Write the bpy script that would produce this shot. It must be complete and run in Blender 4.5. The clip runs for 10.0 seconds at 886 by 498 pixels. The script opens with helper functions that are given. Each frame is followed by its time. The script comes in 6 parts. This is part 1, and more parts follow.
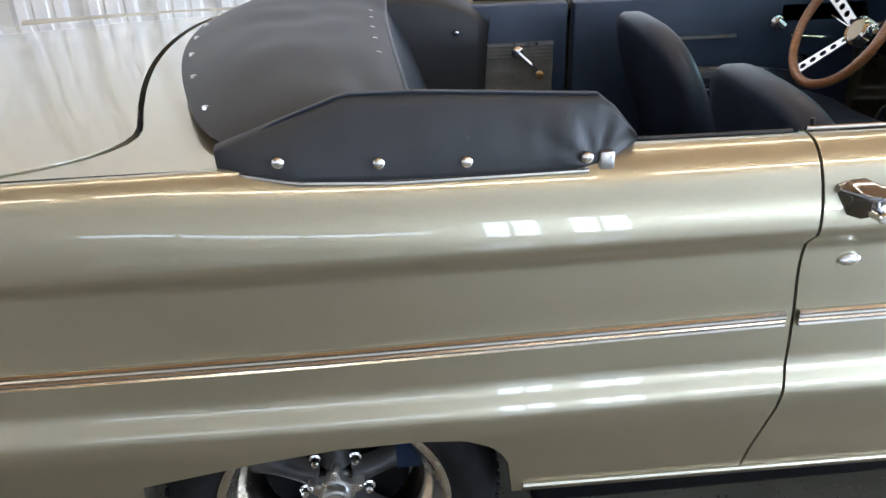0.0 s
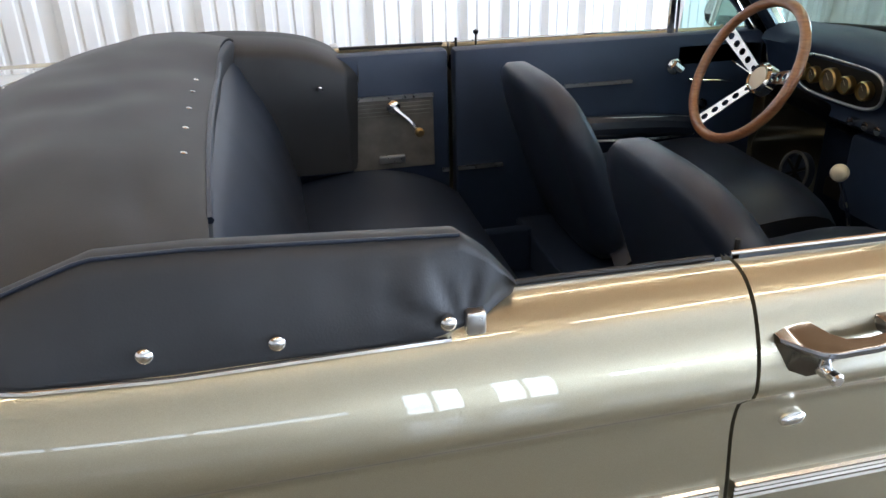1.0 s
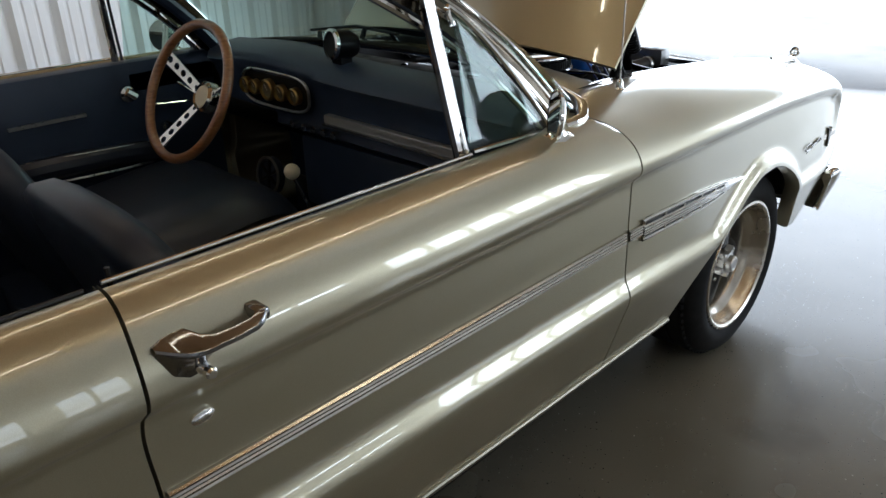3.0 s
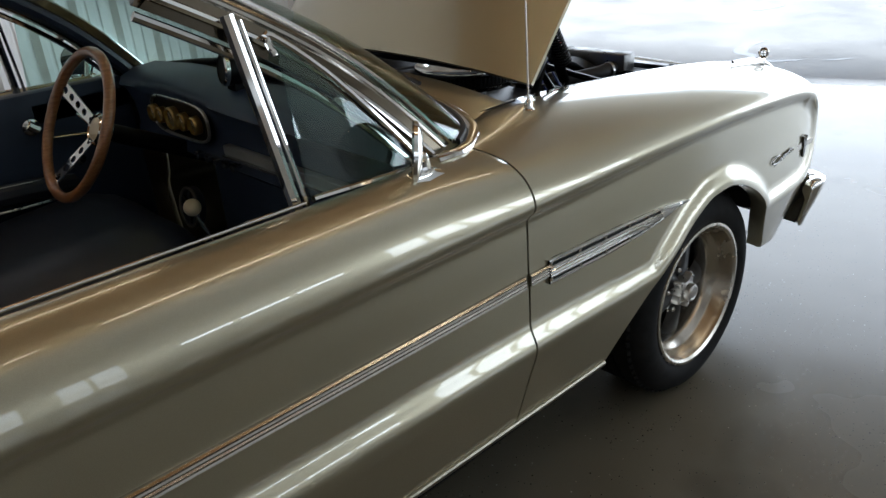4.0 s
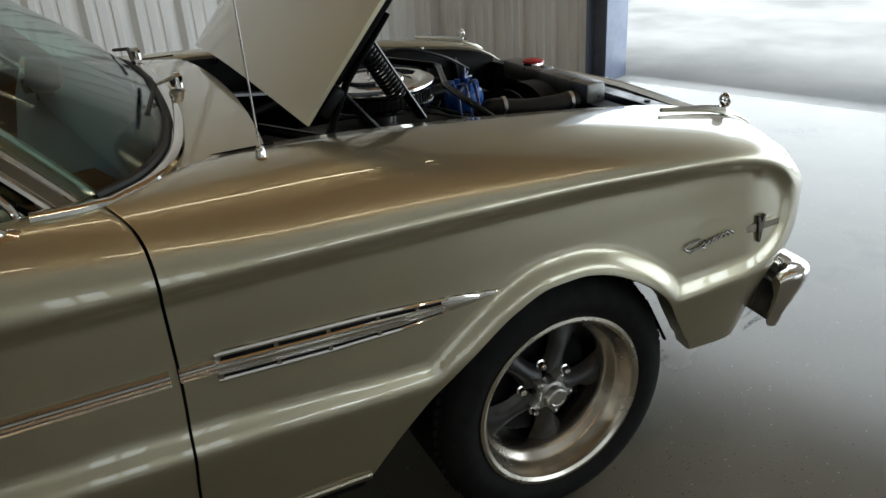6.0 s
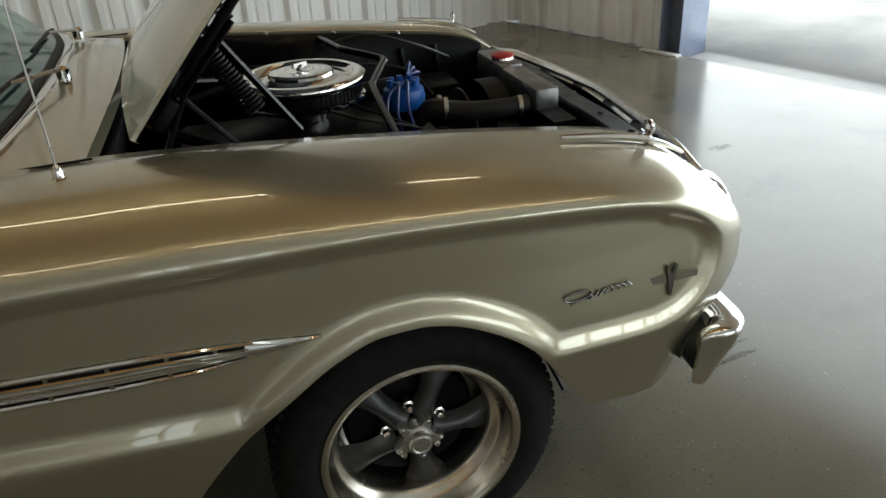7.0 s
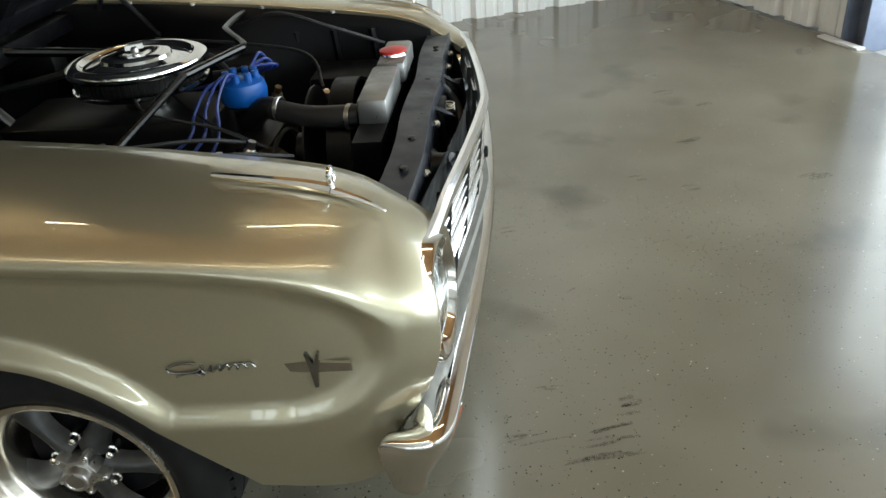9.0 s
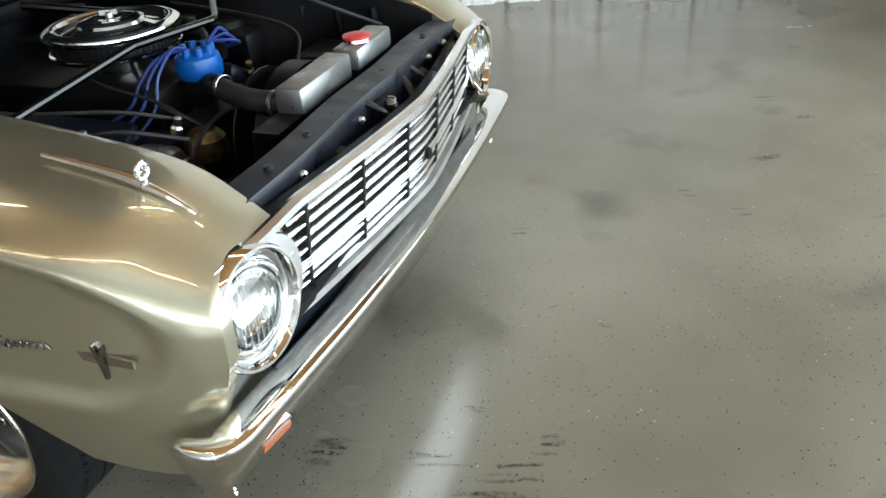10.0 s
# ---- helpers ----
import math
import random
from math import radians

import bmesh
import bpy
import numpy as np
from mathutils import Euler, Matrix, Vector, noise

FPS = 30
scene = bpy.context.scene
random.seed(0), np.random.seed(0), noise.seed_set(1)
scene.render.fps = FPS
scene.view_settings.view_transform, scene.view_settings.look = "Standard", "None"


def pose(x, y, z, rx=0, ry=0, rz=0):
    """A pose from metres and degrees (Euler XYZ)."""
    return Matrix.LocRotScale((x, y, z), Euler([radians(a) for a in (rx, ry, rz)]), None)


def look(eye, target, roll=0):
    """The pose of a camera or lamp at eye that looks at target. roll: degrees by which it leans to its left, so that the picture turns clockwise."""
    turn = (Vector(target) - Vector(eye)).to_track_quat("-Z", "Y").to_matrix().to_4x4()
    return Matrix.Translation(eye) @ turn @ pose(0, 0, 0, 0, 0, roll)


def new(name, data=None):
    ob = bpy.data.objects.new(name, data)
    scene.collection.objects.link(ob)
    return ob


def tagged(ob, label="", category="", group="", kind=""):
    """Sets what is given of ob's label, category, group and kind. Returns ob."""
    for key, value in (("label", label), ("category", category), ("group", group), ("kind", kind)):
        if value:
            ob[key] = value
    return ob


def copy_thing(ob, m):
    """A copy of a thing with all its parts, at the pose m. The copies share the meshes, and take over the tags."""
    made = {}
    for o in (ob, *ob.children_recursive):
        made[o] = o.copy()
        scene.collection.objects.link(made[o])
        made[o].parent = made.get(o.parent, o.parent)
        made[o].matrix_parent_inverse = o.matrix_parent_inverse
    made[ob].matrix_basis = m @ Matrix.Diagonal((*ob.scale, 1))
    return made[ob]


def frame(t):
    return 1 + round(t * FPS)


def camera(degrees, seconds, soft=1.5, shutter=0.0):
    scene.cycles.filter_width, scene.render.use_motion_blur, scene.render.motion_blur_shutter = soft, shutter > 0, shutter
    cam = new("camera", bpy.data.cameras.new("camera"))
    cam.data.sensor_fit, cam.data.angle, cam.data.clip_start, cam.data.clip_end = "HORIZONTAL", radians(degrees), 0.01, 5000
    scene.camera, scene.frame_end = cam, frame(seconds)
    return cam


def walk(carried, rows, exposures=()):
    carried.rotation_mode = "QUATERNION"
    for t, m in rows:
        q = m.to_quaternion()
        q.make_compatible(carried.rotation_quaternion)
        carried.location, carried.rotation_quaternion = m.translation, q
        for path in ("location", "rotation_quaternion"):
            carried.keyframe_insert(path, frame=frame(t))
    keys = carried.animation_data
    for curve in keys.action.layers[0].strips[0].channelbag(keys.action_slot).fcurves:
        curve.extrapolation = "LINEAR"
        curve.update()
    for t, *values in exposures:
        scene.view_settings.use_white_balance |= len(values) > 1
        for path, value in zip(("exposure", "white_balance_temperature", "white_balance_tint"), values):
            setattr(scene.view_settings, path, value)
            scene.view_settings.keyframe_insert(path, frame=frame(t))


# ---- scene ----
cam = camera(60.1, 10.0)
PATH = [
    (0, (-2.654, -1.917, 1.381), (-2.504, -0.126, 0.503), -1.8),
    (0.5, (-2.554, -1.708, 1.406), (-2.33, 0.094, 0.568), -1.4),
    (1, (-2.496, -1.548, 1.42), (-2.118, 0.221, 0.567), -1.5),
    (1.5, (-2.467, -1.469, 1.427), (-1.719, 0.175, 0.567), -1.2),
    (2, (-2.434, -1.508, 1.43), (-1.331, -0.076, 0.574), -0.4),
    (2.5, (-2.392, -1.604, 1.442), (-1.109, -0.326, 0.592), -0.2),
    (2.7, (-2.356, -1.655, 1.443), (-1.061, -0.388, 0.596), -0.8),
    (3.8, (-1.964, -1.79, 1.438), (-0.733, -0.456, 0.597), -4.4),
    (4, (-1.865, -1.804, 1.436), (-0.657, -0.45, 0.595), -4.4),
    (4.5, (-1.602, -1.954, 1.441), (-0.486, -0.527, 0.594), -2.5),
    (5, (-1.369, -1.989, 1.419), (-0.361, -0.487, 0.567), -2.2),
    (5.5, (-1.117, -1.979, 1.432), (-0.208, -0.421, 0.568), -2.7),
    (5.7, (-1.019, -2.002, 1.396), (-0.151, -0.4, 0.57), -3.3),
    (6.8, (-0.382, -2.056, 1.434), (0.138, -0.361, 0.509), -3.7),
    (7, (-0.272, -2.045, 1.451), (0.205, -0.341, 0.517), -3.4),
    (7.5, (0.043, -2.106, 1.461), (0.365, -0.374, 0.515), -3.3),
    (8, (0.36, -2.093, 1.454), (0.494, -0.345, 0.491), -4.2),
    (8.5, (0.623, -1.922, 1.437), (0.611, -0.184, 0.448), -4.3),
    (9, (0.883, -1.836, 1.425), (0.696, -0.117, 0.42), -4.7),
    (9.5, (1.22, -1.77, 1.443), (0.825, -0.107, 0.405), -4.0),
    (10, (1.446, -1.587, 1.423), (0.835, -0.001, 0.368), -4.2),
]
LIGHTING = [(0, 2.6, 5150, 9), (1, 2.55, 5300, 10), (1.5, 2.6, 5250, 10), (2, 2.65, 5250, 10), (2.5, 1.62, 5500, 8), (4, 0.75, 5700, 7), (4.5, 0.55, 5750, 5), (5.5, 0.52, 5900, 4), (7, 0.75, 6200, 2), (7.5, 0.85, 6200, 1), (8.5, 1.5, 6050, 0), (9, 1.55, 6000, 0), (10, 1.95, 5750, 1)]
walk(cam, [(t, look(eye, aim, roll)) for t, eye, aim, roll in PATH], LIGHTING)

# ---------------------------------------------------------------- light
BUILD = pose(2.34, 4.64, 0, 0, 0, 19.8)      # building frame: u along the north wall, v out through it

world = bpy.data.worlds.new("world")
scene.world = world
world.use_nodes = True
wn = world.node_tree.nodes
sky = wn.new("ShaderNodeTexSky")
sky.sky_type, sky.sun_disc = "NISHITA", False
sky.sun_elevation, sky.sun_rotation = radians(75), radians(235)
sky.air_density, sky.dust_density = 1.0, 3.0
hazy = wn.new("ShaderNodeHueSaturation")      # thin overcast
hazy.inputs["Saturation"].default_value = 0.25
world.node_tree.links.new(sky.outputs[0], hazy.inputs["Color"])
world.node_tree.links.new(hazy.outputs[0], wn["Background"].inputs[0])
wn["Background"].inputs[1].default_value = 0.15

sun = new("sun", bpy.data.lights.new("sun", "SUN"))
sun.data.energy, sun.data.angle, sun.data.color = 3.2, radians(20), (1.0, 0.98, 0.95)
sun.matrix_world = look((-5, -4, 40), (0, 0, 0))


def area(name, m, sx, sy, power, colour=(1, 1, 1)):
    lamp = new(name, bpy.data.lights.new(name, "AREA"))
    lamp.data.shape, lamp.data.size, lamp.data.size_y = "RECTANGLE", sx, sy
    lamp.data.energy, lamp.data.color = power, colour
    lamp.matrix_world = m
    return lamp


# ---------------------------------------------------------------- materials
def mat(name, colour, rough=0.5, metal=0.0, **kw):
    m = bpy.data.materials.new(name)
    m.use_nodes = True
    b = m.node_tree.nodes["Principled BSDF"]
    b.inputs["Base Color"].default_value = (*colour, 1)
    b.inputs["Roughness"].default_value = rough
    b.inputs["Metallic"].default_value = metal
    for k, v in kw.items():
        b.inputs[k.replace("_", " ")].default_value = v
    return m


def noise_tex(m, scale, detail=4.0, rough=0.55, coords="Object", stretch=None):
    n, l = m.node_tree.nodes, m.node_tree.links
    tc = n.new("ShaderNodeTexCoord")
    t = n.new("ShaderNodeTexNoise")
    t.inputs["Scale"].default_value, t.inputs["Detail"].default_value, t.inputs["Roughness"].default_value = scale, detail, rough
    if stretch:
        mp = n.new("ShaderNodeMapping")
        mp.inputs["Scale"].default_value = stretch
        mp.inputs["Location"].default_value = (0.0, 0.0, 0.37)
        l.new(tc.outputs[coords], mp.inputs[0])
        l.new(mp.outputs[0], t.inputs[0])
    else:
        l.new(tc.outputs[coords], t.inputs[0])
    return t.outputs["Fac"]


def ramp(m, fac, stops):
    n, l = m.node_tree.nodes, m.node_tree.links
    r = n.new("ShaderNodeValToRGB")
    while len(r.color_ramp.elements) < len(stops):
        r.color_ramp.elements.new(0.5)
    for e, (p, c) in zip(r.color_ramp.elements, stops):
        e.position, e.color = p, (*c, 1) if len(c) == 3 else c
    l.new(fac, r.inputs[0])
    return r.outputs[0]


def set_in(m, socket, out):
    m.node_tree.links.new(out, m.node_tree.nodes["Principled BSDF"].inputs[socket])


def bump(m, fac, strength=0.2, dist=0.002):
    n, l = m.node_tree.nodes, m.node_tree.links
    b = n.new("ShaderNodeBump")
    b.inputs["Strength"].default_value, b.inputs["Distance"].default_value = strength, dist
    l.new(fac, b.inputs["Height"])
    set_in(m, "Normal", b.outputs[0])


def grey(v):
    return (v, v, v)


PAINT = mat("champagne_paint", (0.44, 0.392, 0.272), 0.31, 0.78, Coat_Weight=1.0, Coat_Roughness=0.012, Coat_IOR=1.75)
set_in(PAINT, "Roughness", ramp(PAINT, noise_tex(PAINT, 900, 2), [(0.3, grey(0.28)), (0.7, grey(0.36))]))
set_in(PAINT, "Base Color", ramp(PAINT, noise_tex(PAINT, 1400, 1), [(0.3, (0.385, 0.352, 0.245)), (0.7, (0.463, 0.426, 0.303))]))
bump(PAINT, noise_tex(PAINT, 6, 2), 0.07, 0.004)
DULLTRIM = mat("worn_aluminium_trim", (0.40, 0.37, 0.29), 0.34, 1.0)
CHROME = mat("chrome", (0.78, 0.77, 0.75), 0.06, 1.0)
set_in(CHROME, "Roughness", ramp(CHROME, noise_tex(CHROME, 40, 4), [(0.35, grey(0.04)), (0.75, grey(0.13))]))
EMBLEM = mat("dark_emblem_chrome", (0.25, 0.247, 0.24), 0.22, 1.0)
HANDLE = mat("handle_chrome", (0.27, 0.27, 0.28), 0.12, 1.0)
STEEL = mat("brushed_aluminium", (0.55, 0.54, 0.52), 0.30, 1.0)
set_in(STEEL, "Roughness", ramp(STEEL, noise_tex(STEEL, 60, 5), [(0.3, grey(0.24)), (0.7, grey(0.42))]))
RIMLIP = mat("polished_rim", (0.60, 0.56, 0.49), 0.24, 1.0)
set_in(RIMLIP, "Roughness", ramp(RIMLIP, noise_tex(RIMLIP, 9, 4), [(0.3, grey(0.20)), (0.7, grey(0.30))]))
SPOKE = mat("grey_spoke_paint", (0.085, 0.087, 0.09), 0.38, 0.5)
set_in(SPOKE, "Base Color", ramp(SPOKE, noise_tex(SPOKE, 25, 4), [(0.3, grey(0.035)), (0.7, grey(0.07))]))
TYRE = mat("tyre_rubber", (0.022, 0.022, 0.023), 0.75, Specular_IOR_Level=0.2)
set_in(TYRE, "Base Color", ramp(TYRE, noise_tex(TYRE, 30, 5), [(0.3, grey(0.005)), (0.75, grey(0.012))]))
# black vinyl with the blue of skylight and haze put into its colour
VINYL = mat("hazed_black_vinyl", (0.02, 0.021, 0.024), 0.38, Specular_IOR_Level=0.45)
set_in(VINYL, "Base Color", ramp(VINYL, noise_tex(VINYL, 6, 5), [(0.3, (0.013, 0.019, 0.036)), (0.75, (0.022, 0.031, 0.054))]))
bump(VINYL, noise_tex(VINYL, 420, 3), 0.25, 0.001)
COVER = mat("cover_vinyl", (0.03, 0.031, 0.034), 0.48, Specular_IOR_Level=0.45)
set_in(COVER, "Base Color", ramp(COVER, noise_tex(COVER, 5, 5), [(0.3, (0.019, 0.021, 0.025)), (0.75, (0.033, 0.036, 0.041))]))
bump(COVER, noise_tex(COVER, 380, 3), 0.22, 0.001)
# navy vinyl, its base colour lifted to take in veiling haze
HAZEDNAVY = mat("hazed_navy_vinyl", (0.03, 0.046, 0.09), 0.42, Specular_IOR_Level=0.42)
set_in(HAZEDNAVY, "Base Color", ramp(HAZEDNAVY, noise_tex(HAZEDNAVY, 6, 5), [(0.3, (0.020, 0.033, 0.070)), (0.75, (0.032, 0.050, 0.096))]))
bump(HAZEDNAVY, noise_tex(HAZEDNAVY, 420, 3), 0.25, 0.001)
DASHTRIM = mat("pale_dash_trim", (0.34, 0.35, 0.36), 0.38, 0.5)
# dark carpet; the interior's blue haze is mixed into this base colour
CARPET = mat("hazed_black_carpet", (0.018, 0.028, 0.055), 0.95, Specular_IOR_Level=0.1)
bump(CARPET, noise_tex(CARPET, 300, 3), 0.6, 0.004)
BLACKPAINT = mat("satin_black_paint", (0.004, 0.004, 0.005), 0.38, Specular_IOR_Level=0.13)
set_in(BLACKPAINT, "Roughness", ramp(BLACKPAINT, noise_tex(BLACKPAINT, 18, 5), [(0.3, grey(0.28)), (0.7, grey(0.55))]))
RUBBER = mat("black_rubber", (0.015, 0.015, 0.016), 0.6)
GLASS = bpy.data.materials.new("glass")      # thin tinted sheet: clear, with a mirror sheen
GLASS.use_nodes = True


def glass_nodes(m, tint):
    n, l = m.node_tree.nodes, m.node_tree.links
    clear, gloss, mix, facing = n.new("ShaderNodeBsdfTransparent"), n.new("ShaderNodeBsdfGlossy"), n.new("ShaderNodeMixShader"), n.new("ShaderNodeLayerWeight")
    clear.inputs[0].default_value = (*tint, 1)
    gloss.inputs["Roughness"].default_value = 0.0
    sheen = n.new("ShaderNodeMapRange")
    power = n.new("ShaderNodeMath")
    power.operation = "POWER"
    power.inputs[1].default_value = 4.0
    facing.inputs["Blend"].default_value = 0.5
    l.new(facing.outputs["Facing"], power.inputs[0])
    l.new(power.outputs[0], sheen.inputs[0])
    sheen.inputs[3].default_value, sheen.inputs[4].default_value = 0.05, 0.75
    l.new(sheen.outputs[0], mix.inputs[0])
    l.new(clear.outputs[0], mix.inputs[1])
    l.new(gloss.outputs[0], mix.inputs[2])
    l.new(mix.outputs[0], n["Material Output"].inputs[0])


glass_nodes(GLASS, (0.78, 0.90, 0.87))
LENS = mat("headlight_glass", (0.95, 0.97, 0.97), 0.03, 0.0, Transmission_Weight=1.0, IOR=1.45)
MIRROR = mat("mirror_glass", (0.85, 0.86, 0.86), 0.01, 1.0)
WOOD = mat("wheel_rim_wood", (0.27, 0.115, 0.045), 0.28, 0.0, Coat_Weight=0.8, Coat_Roughness=0.08)
set_in(WOOD, "Base Color", ramp(WOOD, noise_tex(WOOD, 30, 6, stretch=(1, 1, 6)), [(0.25, (0.19, 0.075, 0.028)), (0.75, (0.36, 0.17, 0.07))]))
BLUE = mat("blue_plastic", (0.008, 0.085, 0.36), 0.35)
BLUEPAINT = mat("blue_engine_paint", (0.003, 0.005, 0.014), 0.4, Specular_IOR_Level=0.3)
WIRE = mat("blue_wire_silicone", (0.012, 0.03, 0.17), 0.4)
RED = mat("red_enamel", (0.5, 0.02, 0.02), 0.35)
BRASS = mat("brass", (0.55, 0.40, 0.17), 0.3, 1.0)
AMBER = mat("amber_lens", (0.42, 0.12, 0.05), 0.2, 0.0, Transmission_Weight=0.3)
IVORY = mat("ivory_knob", (0.72, 0.66, 0.52), 0.3)
GAUGE = mat("gauge_face", (0.10, 0.085, 0.05), 0.4)
GREYMETAL = mat("radiator_tank", (0.25, 0.25, 0.245), 0.35, 0.85)
set_in(GREYMETAL, "Roughness", ramp(GREYMETAL, noise_tex(GREYMETAL, 30, 5), [(0.3, grey(0.25)), (0.7, grey(0.5))]))
DARKMETAL = mat("dark_cast_metal", (0.015, 0.0145, 0.014), 0.42, 0.6)
TRIMGREY = mat("grey_trim_plate", (0.20, 0.195, 0.18), 0.42, 0.4)
set_in(TRIMGREY, "Base Color", ramp(TRIMGREY, noise_tex(TRIMGREY, 20, 5), [(0.3, (0.15, 0.147, 0.135)), (0.75, (0.24, 0.235, 0.215))]))
COLUMN = mat("blue_grey_steel_paint", (0.16, 0.19, 0.27), 0.45)
set_in(COLUMN, "Base Color", ramp(COLUMN, noise_tex(COLUMN, 9, 6), [(0.3, (0.13, 0.155, 0.23)), (0.75, (0.19, 0.22, 0.30))]))
SHEET = mat("white_wall_sheet", (0.74, 0.74, 0.73), 0.38)
set_in(SHEET, "Base Color", ramp(SHEET, noise_tex(SHEET, 1.3, 6), [(0.3, (0.77, 0.775, 0.77)), (0.7, (0.86, 0.865, 0.86))]))
TRIMWHITE = mat("white_trim", (0.7, 0.7, 0.69), 0.5)
CEIL = mat("ceiling_liner", (0.50, 0.48, 0.44), 0.7)
set_in(CEIL, "Base Color", ramp(CEIL, noise_tex(CEIL, 0.8, 5), [(0.3, (0.34, 0.175, 0.060)), (0.7, (0.45, 0.25, 0.095))]))

FLOOR = mat("epoxy_floor", (0.25, 0.235, 0.205), 0.2, 0.0, Coat_Weight=0.15, Coat_Roughness=0.10, Specular_IOR_Level=0.4)


def floor_nodes(m):
    n, l = m.node_tree.nodes, m.node_tree.links
    big = ramp(m, noise_tex(m, 0.9, 3, 0.5, stretch=(1, 1, 1)), [(0.3, (0.113, 0.101, 0.072)), (0.72, (0.202, 0.186, 0.144))])
    tc = n.new("ShaderNodeTexCoord")
    vo = n.new("ShaderNodeTexVoronoi")
    vo.inputs["Scale"].default_value = 121
    vo.distance = "MANHATTAN"
    mp = n.new("ShaderNodeMapping")
    mp.inputs["Location"].default_value = (0.0, 0.0, 0.0047)
    l.new(tc.outputs["Object"], mp.inputs[0])
    l.new(mp.outputs[0], vo.inputs[0])
    clump = noise_tex(m, 1.6, 2, stretch=(1, 1, 1))
    rare = n.new("ShaderNodeMapRange")      # flakes lie thicker in some places
    for i, v in ((1, 0.34), (2, 0.66), (3, 0.96), (4, 0.68)):
        rare.inputs[i].default_value = v
    l.new(clump, rare.inputs[0])
    less = n.new("ShaderNodeMath")
    less.operation = "LESS_THAN"
    less.inputs[1].default_value = 0.36
    l.new(vo.outputs["Distance"], less.inputs[0])
    sep = n.new("ShaderNodeSeparateColor")
    l.new(vo.outputs["Color"], sep.inputs[0])
    chip = ramp(m, sep.outputs[0], [(0.0, (0.012, 0.012, 0.012)), (0.66, (0.020, 0.019, 0.018)), (0.69, (0.13, 0.095, 0.06)), (0.88, (0.19, 0.15, 0.10)), (0.95, (0.36, 0.33, 0.27))])
    pick = n.new("ShaderNodeMath")
    pick.operation = "MULTIPLY"
    l.new(less.outputs[0], pick.inputs[0])
    some = n.new("ShaderNodeMath")
    some.operation = "GREATER_THAN"
    l.new(rare.outputs[0], some.inputs[1])
    l.new(sep.outputs[1], some.inputs[0])
    l.new(some.outputs[0], pick.inputs[1])
    mix = n.new("ShaderNodeMix")
    mix.data_type = "RGBA"
    l.new(pick.outputs[0], mix.inputs[0])
    l.new(big, mix.inputs[6])
    l.new(chip, mix.inputs[7])
    # oil stains
    stain = ramp(m, noise_tex(m, 2.3, 3, 0.45, stretch=(1, 1, 1)), [(0.60, grey(1.0)), (0.74, grey(0.62))])
    mul = n.new("ShaderNodeMix")
    mul.data_type, mul.blend_type = "RGBA", "MULTIPLY"
    mul.inputs[0].default_value = 1.0
    l.new(mix.outputs[2], mul.inputs[6])
    l.new(stain, mul.inputs[7])
    set_in(m, "Base Color", mul.outputs[2])
    set_in(m, "Roughness", ramp(m, noise_tex(m, 1.7, 3, 0.5, stretch=(1, 1, 1)), [(0.3, grey(0.19)), (0.75, grey(0.29))]))


floor_nodes(FLOOR)
SCUFF = mat("rubber_scuff", (0.030, 0.027, 0.023), 0.9, Specular_IOR_Level=0.05)
set_in(SCUFF, "Alpha", ramp(SCUFF, noise_tex(SCUFF, 60, 5, 0.7), [(0.40, grey(0.0)), (0.66, grey(0.50))]))
# pale base colour whitens the water as if with more mirrored sky
WATER = mat("thin_water", (0.55, 0.56, 0.57), 0.03, 0.0, Specular_IOR_Level=1.0)
APRON = mat("concrete_apron", (0.32, 0.31, 0.29), 0.7)
set_in(APRON, "Base Color", ramp(APRON, noise_tex(APRON, 0.7, 8, 0.65), [(0.3, (0.24, 0.236, 0.228)), (0.5, (0.37, 0.366, 0.355)), (0.72, (0.47, 0.463, 0.45))]))
set_in(APRON, "Roughness", ramp(APRON, noise_tex(APRON, 0.35, 6), [(0.42, grey(0.30)), (0.6, grey(0.8))]))
bump(APRON, noise_tex(APRON, 25, 7, 0.65), 0.5, 0.01)
LEDMAT = bpy.data.materials.new("led_diffuser")
LEDMAT.use_nodes = True
LEDMAT.node_tree.nodes["Principled BSDF"].inputs["Emission Color"].default_value = (1.0, 0.79, 0.52, 1)
LEDMAT.node_tree.nodes["Principled BSDF"].inputs["Emission Strength"].default_value = 8.4


# ---------------------------------------------------------------- mesh helpers
def finish(name, bm, material, smooth=True, angle=35):
    bmesh.ops.recalc_face_normals(bm, faces=bm.faces)
    me = bpy.data.meshes.new(name)
    bm.to_mesh(me)
    bm.free()
    me.materials.append(material)
    if smooth:
        me.shade_smooth()
        me.set_sharp_from_angle(angle=radians(angle))
    return me


def part(name, bm, material, parent=None, label="", smooth=True, angle=35):
    ob = new(name, finish(name, bm, material, smooth, angle))
    if parent is not None:
        ob.parent = parent
    if label:
        tagged(ob, label)
    return ob


def thing(name, label, category, m=None, group="", kind=""):
    ob = new(name)
    if m is not None:
        ob.matrix_world = m
    return tagged(ob, label, category, group, kind)


